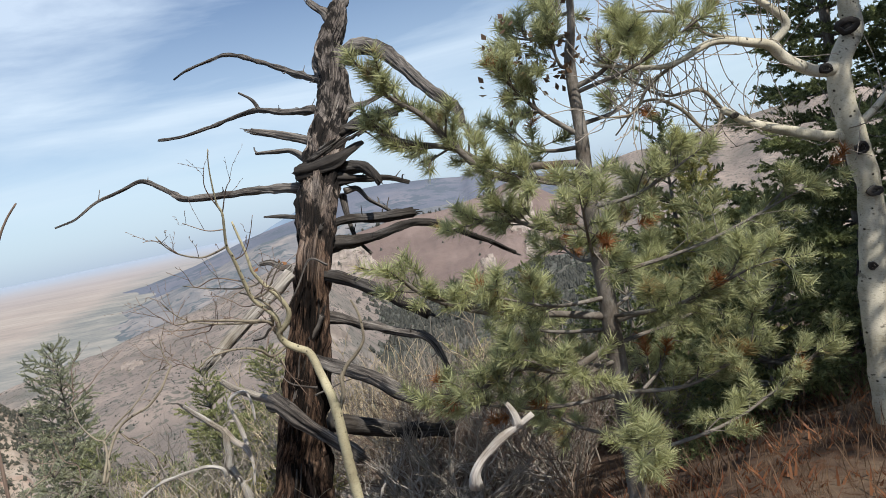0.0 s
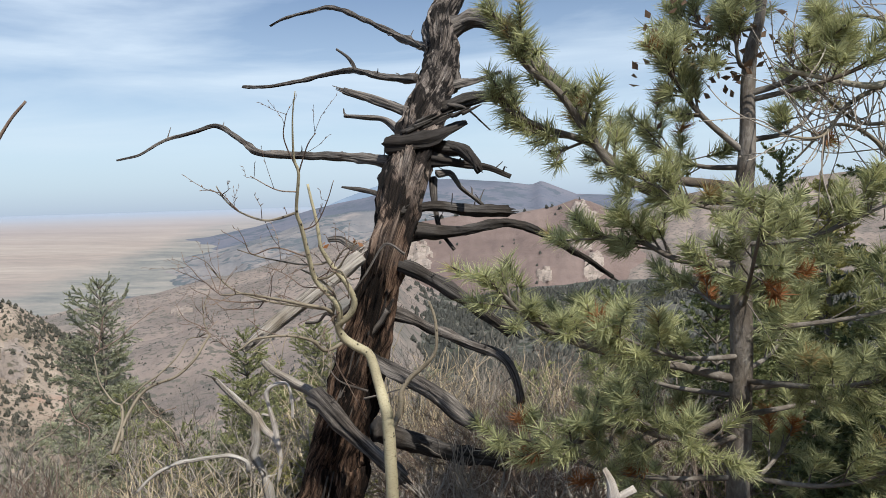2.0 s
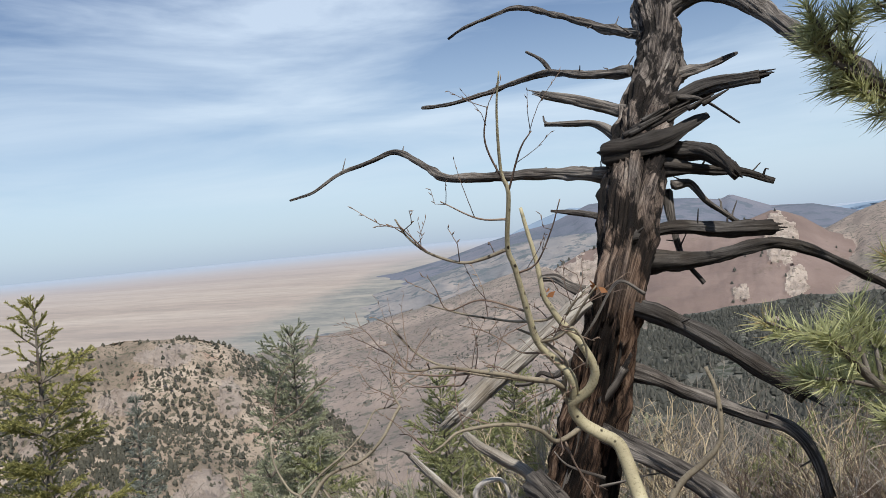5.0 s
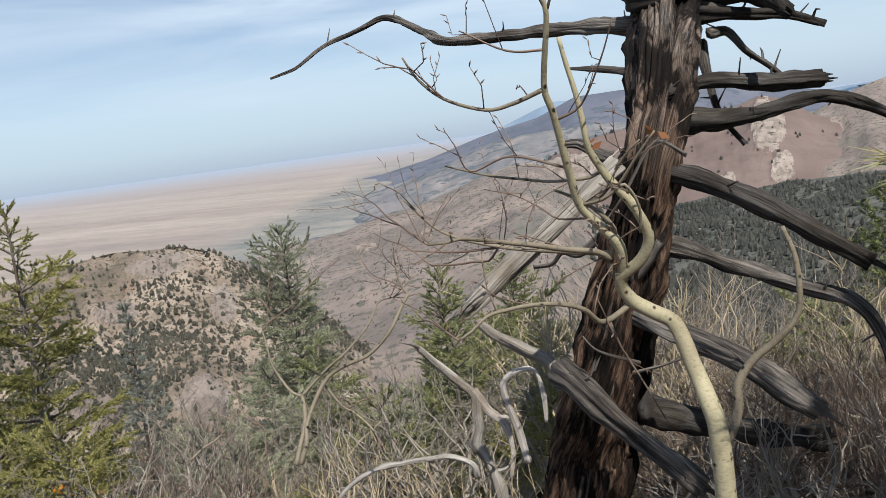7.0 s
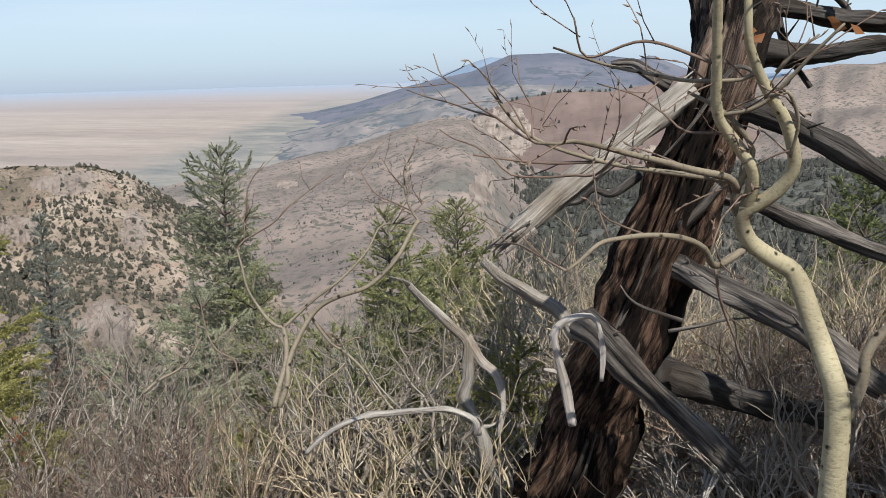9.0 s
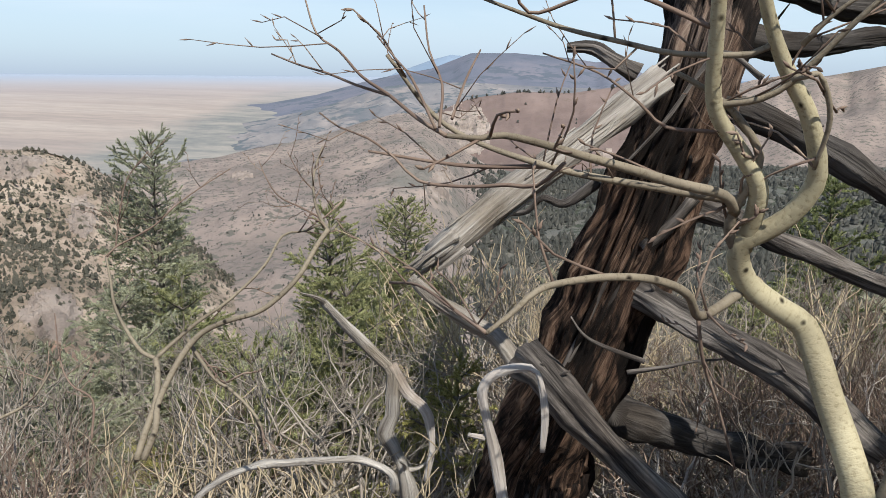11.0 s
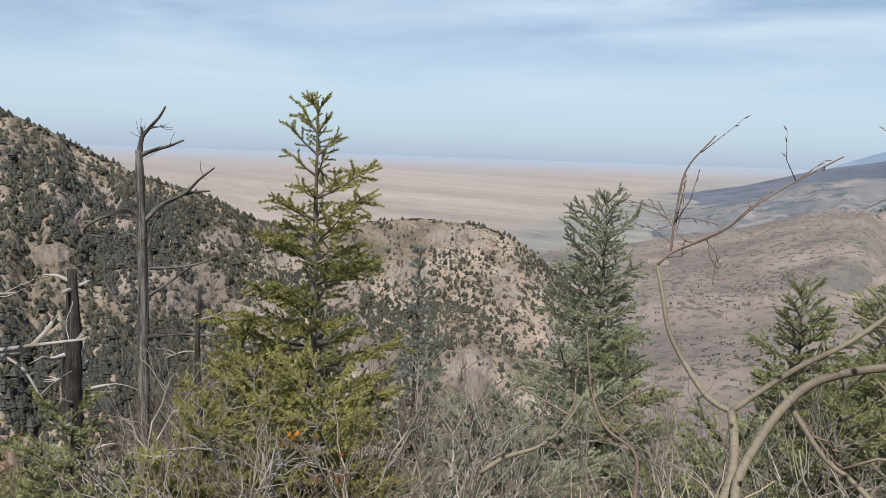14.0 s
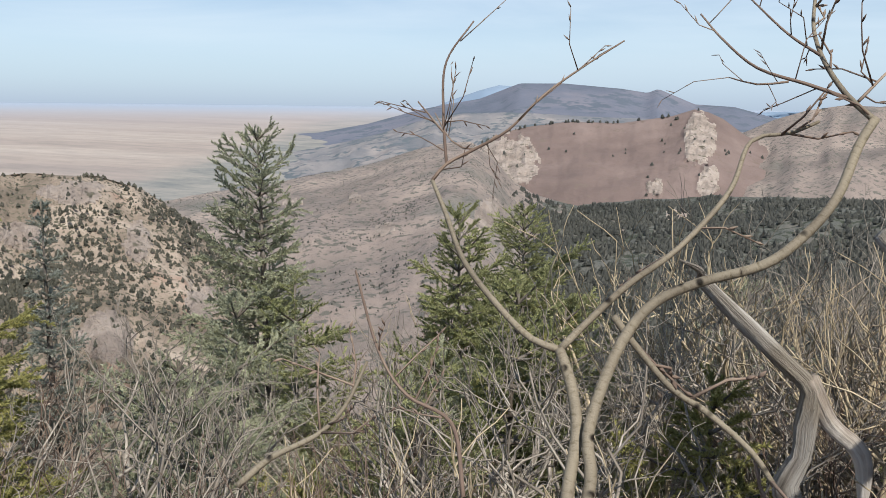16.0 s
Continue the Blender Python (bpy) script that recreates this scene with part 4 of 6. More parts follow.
# ---- aspens ----


def buds_and_twigs(b, pts, r1, count, ln):
    for _ in range(count):
        i = random.randrange(0, len(pts) - 1)
        p = Vector(pts[i]).lerp(Vector(pts[i + 1]), random.random())
        along = (Vector(pts[i + 1]) - Vector(pts[i])).normalized()
        d = (along * 0.6 + rvec(0.9) + Vector((0, 0, 0.25))).normalized()
        q = p + d * ln * rnd(0.3, 1.0)
        bend = p.lerp(q, 0.5) + rvec(ln * 0.10)
        w = min(r1 * 0.8, 0.0028)
        b.tube([p, bend, q], [w, w * 0.8, w * 0.55], 5, 0, 0, i, 0, True, 0.03)
        for t in (0.55, 0.8, 1.0):
            c = p.lerp(q, t) if t == 1.0 else bend.lerp(q, (t - 0.5) * 2)
            bd = (d + rvec(0.7)).normalized()
            b.tube([c, c + bd * 0.006, c + bd * 0.014], [w * 0.6, w * 1.25, w * 0.2], 5, 0, 0, i, 0, True, 0.006)


def aspen_part(tree, name, pts, r0, r1, mat, twig_mat, sides=14, twigs=4, ln=0.16):
    b = Build()
    n = len(pts)
    r0, r1 = r0 * 0.74, r1 * 0.72
    rad = [r0 + (r1 - r0) * i / (n - 1) for i in range(n)]
    b.tube(pts, rad, sides, 0.26 if tree.name.startswith("old") else 0.12, 0.0, r0 * 900, 0.0, True, max(0.015, r0 * 0.6))
    ob = part(name, b, mat if r0 > 0.0125 else M_SAPLING if r0 > 0.0036 else twig_mat, tree)
    if name != "trunk" and twigs:
        for _ in range(twigs):
            tb = Build()
            buds_and_twigs(tb, pts, r1, 1, ln)
            part("twig", tb, twig_mat, ob)


aspen = thing("aspen", (-0.735, 3.985, -0.12), "crooked bare aspen with pale yellow bark and dark scars", "tree")


def aspen_limb(name, pts, r0, r1):
    aspen_part(aspen, name, pts, r0, r1, M_ASPEN, M_BRUSH, 14 if r0 > 0.01 else 8, 5 if name != "twig" else 3)


aspen_limb("trunk", [(-0.735, 3.985, ground_z(-0.735, 3.985) - 0.08), (-0.742, 3.965, 0.25), (-0.750, 3.945, 0.50), (-0.752, 3.930, 0.70), (-0.753, 3.922, 0.82), (-0.758, 3.921, 0.90), (-0.772, 3.928, 0.95), (-0.786, 3.945, 0.99), (-0.800, 3.960, 1.03), (-0.815, 3.978, 1.08), (-0.836, 3.989, 1.124), (-0.880, 3.976, 1.154), (-0.923, 3.960, 1.189), (-0.940, 3.943, 1.228), (-0.939, 3.931, 1.253), (-0.914, 3.925, 1.267), (-0.884, 3.913, 1.293), (-0.864, 3.895, 1.333), (-0.867, 3.879, 1.370), (-0.890, 3.854, 1.426), (-0.917, 3.836, 1.465), (-0.939, 3.819, 1.503), (-0.960, 3.797, 1.551), (-0.962, 3.790, 1.569), (-0.970, 3.780, 1.658), (-0.984, 3.770, 1.736), (-0.992, 3.760, 1.789)], 0.0369, 0.0060)
aspen_limb("trunk", [(-0.752, 3.925, 0.82), (-0.728, 3.938, 0.865), (-0.708, 3.950, 0.92), (-0.703, 3.950, 0.98), (-0.665, 3.950, 1.035), (-0.620, 3.950, 1.072), (-0.578, 3.950, 1.115), (-0.561, 3.950, 1.161), (-0.563, 3.950, 1.258), (-0.585, 3.950, 1.33)], 0.0165, 0.0070)
aspen_limb("limb", [(-0.940, 3.941, 1.232), (-0.956, 3.926, 1.265), (-0.955, 3.911, 1.298), (-0.936, 3.886, 1.353), (-0.941, 3.873, 1.383), (-0.974, 3.854, 1.424), (-1.010, 3.842, 1.451), (-1.052, 3.832, 1.474)], 0.0123, 0.0040)
aspen_limb("limb", [(-0.954, 3.913, 1.294), (-0.976, 3.873, 1.321), (-1.036, 3.838, 1.338), (-1.107, 3.800, 1.361), (-1.154, 3.766, 1.376), (-1.198, 3.732, 1.391), (-1.239, 3.699, 1.402), (-1.261, 3.672, 1.400), (-1.292, 3.643, 1.404)], 0.0104, 0.0035)
aspen_limb("twig", [(-1.292, 3.643, 1.404), (-1.328, 3.669, 1.420), (-1.364, 3.692, 1.443), (-1.403, 3.716, 1.464), (-1.435, 3.737, 1.492), (-1.470, 3.761, 1.513), (-1.488, 3.776, 1.553)], 0.0035, 0.0014)
aspen_limb("twig", [(-1.365, 3.696, 1.443), (-1.413, 3.728, 1.454), (-1.457, 3.760, 1.467), (-1.504, 3.793, 1.477), (-1.552, 3.824, 1.491)], 0.0025, 0.0014)
aspen_limb("twig", [(-1.303, 3.640, 1.411), (-1.335, 3.674, 1.461), (-1.364, 3.721, 1.483), (-1.397, 3.766, 1.510)], 0.0023, 0.0013)
aspen_limb("twig", [(-1.299, 3.639, 1.413), (-1.303, 3.677, 1.456), (-1.325, 3.717, 1.492), (-1.338, 3.751, 1.543)], 0.0023, 0.0013)
aspen_limb("twig", [(-1.285, 3.635, 1.422), (-1.281, 3.702, 1.462), (-1.275, 3.772, 1.495)], 0.0023, 0.0013)
aspen_limb("limb", [(-1.173, 3.760, 1.367), (-1.206, 3.789, 1.336), (-1.242, 3.805, 1.334), (-1.301, 3.822, 1.328), (-1.362, 3.836, 1.332), (-1.393, 3.838, 1.360), (-1.431, 3.842, 1.385), (-1.472, 3.851, 1.398), (-1.501, 3.858, 1.416)], 0.0039, 0.0015)
aspen_limb("limb", [(-0.922, 3.964, 1.180), (-0.962, 3.937, 1.156), (-0.992, 3.901, 1.153), (-1.016, 3.843, 1.198), (-1.060, 3.792, 1.226), (-1.115, 3.749, 1.237), (-1.166, 3.712, 1.237), (-1.195, 3.675, 1.235), (-1.223, 3.647, 1.213), (-1.243, 3.614, 1.203)], 0.0102, 0.0035)
aspen_limb("limb", [(-1.243, 3.614, 1.203), (-1.286, 3.654, 1.216), (-1.332, 3.695, 1.229), (-1.379, 3.747, 1.217)], 0.0035, 0.0021)
aspen_limb("limb", [(-0.940, 3.816, 1.509), (-0.966, 3.823, 1.493), (-1.048, 3.823, 1.493), (-1.114, 3.817, 1.506), (-1.180, 3.810, 1.521), (-1.247, 3.800, 1.544), (-1.280, 3.795, 1.556)], 0.0058, 0.0027)
aspen_limb("limb", [(-0.936, 3.886, 1.353), (-0.976, 3.867, 1.396), (-1.052, 3.863, 1.405), (-1.089, 3.849, 1.436), (-1.138, 3.834, 1.470), (-1.206, 3.823, 1.493)], 0.0043, 0.0014)
aspen_limb("limb", [(-0.923, 3.806, 1.465), (-0.895, 3.803, 1.471), (-0.872, 3.826, 1.420), (-0.877, 3.854, 1.358)], 0.0058, 0.0034)
aspen_limb("twig", [(-0.980, 3.987, 1.128), (-0.962, 4.023, 1.048), (-0.929, 4.062, 0.962), (-0.884, 4.121, 0.832)], 0.0041, 0.0028)
aspen_limb("limb", [(-0.912, 3.819, 1.503), (-0.888, 3.805, 1.533), (-0.854, 3.792, 1.561)], 0.0052, 0.0024)
aspen_limb("trunk", [(-0.935, 3.940, 1.241), (-0.929, 3.898, 1.324), (-0.960, 3.873, 1.375), (-0.999, 3.843, 1.433), (-1.009, 3.800, 1.519), (-1.017, 3.741, 1.638), (-1.024, 3.713, 1.695), (-0.992, 3.647, 1.825), (-0.999, 3.621, 1.877), (-0.979, 3.556, 2.008), (-0.955, 3.515, 2.090)], 0.0180, 0.0024)
aspen_limb("limb", [(-1.023, 3.716, 1.688), (-1.096, 3.726, 1.668), (-1.156, 3.728, 1.664), (-1.236, 3.711, 1.698), (-1.281, 3.687, 1.746), (-1.299, 3.665, 1.791)], 0.0068, 0.0028)
aspen_limb("twig", [(-1.008, 3.679, 1.761), (-1.083, 3.675, 1.771), (-1.168, 3.649, 1.822)], 0.0040, 0.0020)
aspen_limb("twig", [(-1.236, 3.711, 1.698), (-1.259, 3.695, 1.729), (-1.294, 3.672, 1.776)], 0.0035, 0.0021)
aspen_limb("limb", [(-0.944, 3.906, 1.309), (-1.047, 3.898, 1.323), (-1.197, 3.885, 1.350), (-1.328, 3.860, 1.401), (-1.398, 3.815, 1.490)], 0.0089, 0.0030)
aspen_limb("twig", [(-1.197, 3.885, 1.350), (-1.311, 3.886, 1.348), (-1.440, 3.877, 1.365)], 0.0046, 0.0024)
aspen_limb("twig", [(-1.014, 3.749, 1.623), (-0.959, 3.737, 1.646), (-0.908, 3.699, 1.722), (-0.872, 3.662, 1.796)], 0.0042, 0.0019)
aspen_limb("twig", [(-0.992, 3.647, 1.825), (-0.943, 3.601, 1.919), (-0.908, 3.582, 1.956)], 0.0039, 0.0019)
aspen_limb("twig", [(-0.995, 3.641, 1.839), (-1.022, 3.589, 1.943), (-0.998, 3.549, 2.023)], 0.0039, 0.0019)
aspen_limb("twig", [(-1.009, 3.800, 1.519), (-1.125, 3.780, 1.560), (-1.222, 3.791, 1.538), (-1.242, 3.759, 1.602)], 0.0043, 0.0022)
aspen_limb("limb", [(-0.999, 3.843, 1.433), (-0.930, 3.834, 1.451), (-0.857, 3.793, 1.535), (-0.822, 3.773, 1.575)], 0.0072, 0.0027)
sapling = thing("aspen_sapling", (-1.95, 4.1, 0.1), "slender bare aspen sapling with olive bark and budded twigs", "tree")


def sapling_limb(name, pts, r0, r1):
    aspen_part(sapling, name, pts, r0, r1, M_SAPLING, M_BRUSH, 12 if r0 > 0.01 else 8, 5 if name != "twig" else 4, 0.12)


sapling_limb("trunk", [(-2.150, 4.409, 0.586), (-2.148, 4.452, 0.639), (-2.143, 4.497, 0.696), (-2.155, 4.534, 0.743), (-2.174, 4.564, 0.780)], 0.0116, 0.0099)
sapling_limb("trunk", [(-2.174, 4.564, 0.780), (-2.214, 4.572, 0.790), (-2.267, 4.602, 0.827), (-2.326, 4.645, 0.881), (-2.364, 4.693, 0.941), (-2.396, 4.731, 0.989)], 0.0077, 0.0044)
sapling_limb("limb", [(-2.396, 4.731, 0.989), (-2.378, 4.751, 1.014), (-2.337, 4.769, 1.037), (-2.287, 4.794, 1.068), (-2.239, 4.838, 1.122), (-2.180, 4.875, 1.169), (-2.115, 4.911, 1.214)], 0.0044, 0.0019)
sapling_limb("twig", [(-2.378, 4.751, 1.014), (-2.399, 4.815, 1.093), (-2.411, 4.883, 1.179), (-2.376, 4.941, 1.252)], 0.0036, 0.0020)
sapling_limb("twig", [(-2.392, 4.789, 1.062), (-2.446, 4.829, 1.111)], 0.0027, 0.0019)
sapling_limb("twig", [(-2.304, 4.787, 1.059), (-2.337, 4.769, 1.037), (-2.376, 4.779, 1.049), (-2.413, 4.814, 1.093)], 0.0027, 0.0014)
sapling_limb("limb", [(-2.174, 4.564, 0.780), (-2.140, 4.591, 0.814), (-2.089, 4.629, 0.861), (-2.022, 4.668, 0.910), (-1.953, 4.729, 0.986), (-1.921, 4.786, 1.057), (-1.865, 4.796, 1.070), (-1.825, 4.810, 1.087)], 0.0077, 0.0034)
sapling_limb("trunk", [(-2.133, 4.410, 0.588), (-2.121, 4.451, 0.650), (-2.128, 4.480, 0.697), (-2.111, 4.520, 0.759), (-2.086, 4.554, 0.813), (-2.052, 4.576, 0.852), (-1.996, 4.589, 0.879), (-1.919, 4.599, 0.904), (-1.870, 4.619, 0.940), (-1.827, 4.650, 0.990), (-1.796, 4.694, 1.056), (-1.773, 4.715, 1.093)], 0.0109, 0.0084)
sapling_limb("limb", [(-1.773, 4.712, 1.089), (-1.805, 4.739, 1.123), (-1.831, 4.777, 1.171), (-1.842, 4.818, 1.222), (-1.834, 4.868, 1.285)], 0.0061, 0.0034)
sapling_limb("twig", [(-1.806, 4.736, 1.120), (-1.855, 4.751, 1.139), (-1.922, 4.771, 1.163), (-1.969, 4.805, 1.206), (-2.001, 4.838, 1.247)], 0.0039, 0.0017)
sapling_limb("twig", [(-1.881, 4.754, 1.143), (-1.923, 4.751, 1.139), (-1.961, 4.759, 1.149)], 0.0024, 0.0012)
sapling_limb("twig", [(-1.834, 4.784, 1.180), (-1.878, 4.811, 1.214), (-1.927, 4.855, 1.269)], 0.0032, 0.0017)
sapling_limb("twig", [(-1.792, 4.733, 1.116), (-1.753, 4.764, 1.155)], 0.0031, 0.0024)
sapling_limb("limb", [(-2.106, 4.598, 0.823), (-2.070, 4.585, 0.782), (-2.024, 4.569, 0.736), (-1.979, 4.567, 0.709), (-1.922, 4.553, 0.666), (-1.893, 4.542, 0.628)], 0.0070, 0.0051)
sapling_limb("limb", [(-2.277, 4.433, 0.617), (-2.306, 4.491, 0.689), (-2.374, 4.512, 0.715), (-2.427, 4.550, 0.763), (-2.487, 4.627, 0.859)], 0.0043, 0.0025)
sapling_limb("limb", [(-2.583, 4.420, 0.600), (-2.546, 4.447, 0.633), (-2.489, 4.470, 0.662), (-2.458, 4.497, 0.696), (-2.440, 4.539, 0.749)], 0.0068, 0.0032)
old_aspen = thing("old_aspen", (1.9, 4.1, 0.1), "leafless white-barked aspen with black scars and crooked limbs", "tree")


def old_aspen_limb(name, pts, r0, r1):
    aspen_part(old_aspen, name, pts, r0, r1, M_OLDASPEN, M_DEADTWIG, 18 if r0 > 0.03 else 9, 22, 0.45)


old_aspen_limb("trunk", [(1.793, 4.100, -0.102), (1.814, 4.100, 0.373), (1.826, 4.100, 0.732), (1.864, 4.100, 1.027), (1.900, 4.100, 1.319), (1.877, 4.100, 1.567), (1.848, 4.100, 1.787), (1.863, 4.100, 1.944), (1.953, 4.100, 2.083), (1.950, 4.100, 2.216), (2.028, 4.100, 2.513)], 0.0926, 0.0573)
old_aspen_limb("limb", [(1.901, 4.100, 1.935), (1.749, 4.062, 1.922), (1.613, 4.025, 1.984), (1.512, 3.987, 2.077), (1.400, 3.950, 2.106), (1.240, 3.912, 2.133), (1.067, 3.875, 2.075), (0.931, 3.837, 2.073), (0.686, 3.800, 2.131)], 0.0448, 0.0098)
old_aspen_limb("limb", [(1.815, 4.100, 1.593), (1.562, 4.033, 1.676), (1.367, 3.967, 1.748), (1.231, 3.900, 1.829)], 0.0371, 0.0226)
old_aspen_limb("limb", [(1.554, 4.100, 2.075), (1.638, 4.067, 2.170), (1.516, 4.033, 2.292), (1.367, 4.000, 2.393)], 0.0316, 0.0153)
old_aspen_limb("limb", [(1.484, 4.100, 2.125), (1.268, 4.050, 2.192), (1.190, 4.000, 2.276), (1.007, 3.950, 2.330), (0.814, 3.900, 2.310)], 0.0158, 0.0050)
old_aspen_limb("limb", [(1.297, 4.100, 1.836), (1.188, 4.025, 1.943), (1.011, 3.950, 1.945), (0.878, 3.875, 2.015), (0.693, 3.800, 2.167)], 0.0133, 0.0049)
old_aspen_limb("limb", [(1.074, 3.900, 2.078), (0.916, 3.833, 2.001), (0.806, 3.767, 1.892), (0.647, 3.700, 1.895)], 0.0125, 0.0048)
old_aspen_limb("limb", [(1.297, 4.100, 1.836), (1.201, 4.025, 1.730), (1.051, 3.950, 1.885), (0.889, 3.875, 1.937), (0.723, 3.800, 1.814)], 0.0159, 0.0049)
old_aspen_limb("limb", [(1.791, 4.100, 1.611), (1.963, 4.100, 1.682), (2.151, 4.100, 1.856)], 0.0318, 0.0158)
bare_stem = thing("bare_shrub", (-1.3, 2.6, -0.2), "single thin bare brown stem", "shrub")


def near_twig(name, pts, r0, r1):
    b = Build()
    b.tube([(pts[0][0] - 0.03, pts[0][1], pts[0][2] - 1.2), *pts], [r0 * 1.4] + [r0 + (r1 - r0) * i / (len(pts) - 1) for i in range(len(pts))], 8, 0.1, 0, 3)
    buds_and_twigs(b, pts, r1, 3, 0.04)
    part(name, b, M_BRUSH, bare_stem)


near_twig("stem", [(-1.266, 2.220, 1.378), (-1.234, 2.220, 1.542), (-1.184, 2.220, 1.702), (-1.144, 2.220, 1.815), (-1.110, 2.220, 1.870), (-1.075, 2.220, 1.906)], 0.0047, 0.0023)

# ---- the pine ----
PINE = [(0.523, 3.900, -0.260), (0.543, 3.900, 0.440), (0.564, 3.900, 1.083), (0.570, 3.900, 1.531), (0.593, 3.900, 1.860), (0.606, 3.900, 2.183), (0.651, 3.900, 2.394), (0.701, 3.900, 2.994), (0.731, 3.900, 3.494)]
PINE_R = [0.052, 0.043, 0.040, 0.038, 0.029, 0.024, 0.017, 0.015, 0.006]
pine = thing("pine", PINE[0], "young pine with long tufted green needles, some dried orange", "tree")


def tuft(b, p, d, ln, count):
    """A brush of long needles round the end of a shoot."""
    d = d.normalized()
    b.add(random.choice(PINE_TUFTS), p - d * 0.05, d, ln / 0.066)


def shoot(wood_b, leaf_b, p, d, ln, r, needle, dense):
    q = p + d * ln
    mid = p.lerp(q, 0.5) + rvec(ln * 0.08) + Vector((0, 0, -0.02 * ln))
    wood_b.tube([p, mid, q], [r, r * 0.85, r * 0.6], 6, 0.1, 0, 1, 0, False, 0.05)
    tuft(leaf_b, q, (q - mid) + Vector((0, 0, 0.3 * ln)), needle, dense)
    if ln > 0.1:
        tuft(leaf_b, mid.lerp(q, 0.45), (q - mid), needle, int(dense * 0.55))


def pine_bough_parts(pts, r0, r1, side_shoots, leafy_from=0.35, spread=0.2, dense=46, needle=0.066, name="bough"):
    wb, lb, rb = Build(), Leaves(), Leaves()
    n = len(pts)
    wb.tube(pts, [r0 + (r1 - r0) * i / (n - 1) for i in range(n)], 9, 0.12, 0, r0 * 700)
    cum = [0.0]
    V = [Vector(p) for p in pts]
    for i in range(n - 1):
        cum.append(cum[-1] + (V[i + 1] - V[i]).length)
    for k in range(side_shoots):
        t = leafy_from + (1 - leafy_from) * (k + random.random()) / side_shoots
        s = t * cum[-1]
        i = max(j for j in range(n - 1) if cum[j] <= s)
        p = V[i].lerp(V[i + 1], (s - cum[i]) / max(1e-6, cum[i + 1] - cum[i]))
        along = (V[i + 1] - V[i]).normalized()
        out = (along * 0.8 + rvec(0.9) + Vector((0, 0, 0.35))).normalized()
        ln = spread * rnd(0.45, 1.1)
        target = rb if random.random() < 0.05 else lb
        shoot(wb, target, p, out, ln, r1 * 0.7, needle * rnd(0.85, 1.1), dense)
        if random.random() < 0.6:
            out2 = (out + rvec(0.8)).normalized()
            shoot(wb, lb, p + out * ln * 0.5, out2, ln * 0.6, r1 * 0.6, needle, dense)
    tuft(lb, V[-1], V[-1] - V[-2], needle * 1.1, dense * 2)
    ob = part(name, wb, M_PINEBARK, pine)
    part("needles", lb, M_NEEDLE, ob, "", False)
    if rb.chunks:
        part("dried_needles", rb, M_RUST, ob, "dried orange needles", False)


def pine_bough(name, pts, r0, r1):
    pine_bough_parts(pts, r0, r1, 18, 0.42, 0.17)


def build_pine():
    b = Build()
    b.tube(PINE, PINE_R, 20, 0.12, 0.05, 5, 0, True, 0.05)
    part("trunk", b, M_PINEBARK, pine, "grey trunk with dark knots")
    x0, y0 = PINE[2][0], PINE[2][1]
    for i in range(46):
        z = 0.35 + 2.9 * (i + random.random()) / 46
        t = z / 3.3
        a = i * 2.4 + rnd(-0.3, 0.3)
        ln = (1.05 - 0.55 * t) * rnd(0.6, 1.1)
        if math.cos(a) < -0.35:          # sparser towards the view
            ln *= 0.5 if z > 1.2 else 0.85
        if z > 1.4 and i % 2:
            continue
        d = Vector((math.cos(a), math.sin(a) * 0.9, 0.12 + 0.25 * t))
        p0 = Vector((lerp_profile(z, [(p[2], p[0]) for p in PINE]), y0, z))
        p1 = p0 + d * ln * 0.5 + Vector((0, 0, -0.03))
        p2 = p0 + d * ln + Vector((0, 0, 0.08 * ln)) + rvec(0.05)
        pine_bough_parts([p0, p1, p2], 0.011, 0.004, int(7 + 11 * ln), 0.3, 0.20, 40)


pine_bough("b", [(0.573, 3.900, 1.685), (0.344, 3.825, 1.695), (0.145, 3.750, 1.766), (0.018, 3.675, 1.915), (-0.083, 3.600, 2.054), (-0.200, 3.525, 2.149), (-0.253, 3.450, 2.254)], 0.0198, 0.0077)
pine_bough("b", [(0.573, 3.900, 1.729), (0.196, 3.825, 1.787), (0.022, 3.750, 1.898), (-0.146, 3.675, 1.953), (-0.266, 3.600, 2.013)], 0.0176, 0.0081)
pine_bough("b", [(0.541, 3.900, 1.027), (0.331, 3.820, 1.093), (0.128, 3.740, 1.146), (-0.086, 3.660, 1.230), (-0.229, 3.580, 1.330), (-0.304, 3.500, 1.423)], 0.0179, 0.0080)
pine_bough("b", [(0.575, 3.900, 1.860), (0.418, 3.850, 1.994), (0.286, 3.800, 2.164)], 0.0132, 0.0064)
pine_bough("b", [(0.569, 3.900, 1.442), (0.357, 3.933, 1.469), (0.207, 3.967, 1.540), (0.029, 4.000, 1.557)], 0.0133, 0.0069)
pine_bough("b", [(0.561, 3.900, 0.901), (0.317, 3.767, 0.851), (0.091, 3.633, 0.934), (-0.103, 3.500, 0.891)], 0.0180, 0.0080)
pine_bough("b", [(0.562, 3.900, 0.992), (0.709, 3.800, 1.033), (0.822, 3.700, 1.052)], 0.0134, 0.0063)
pine_bough("b", [(0.578, 3.900, 2.056), (0.735, 3.850, 2.106), (0.864, 3.800, 2.237)], 0.0131, 0.0063)
build_pine()

# ---- firs and other conifers ----


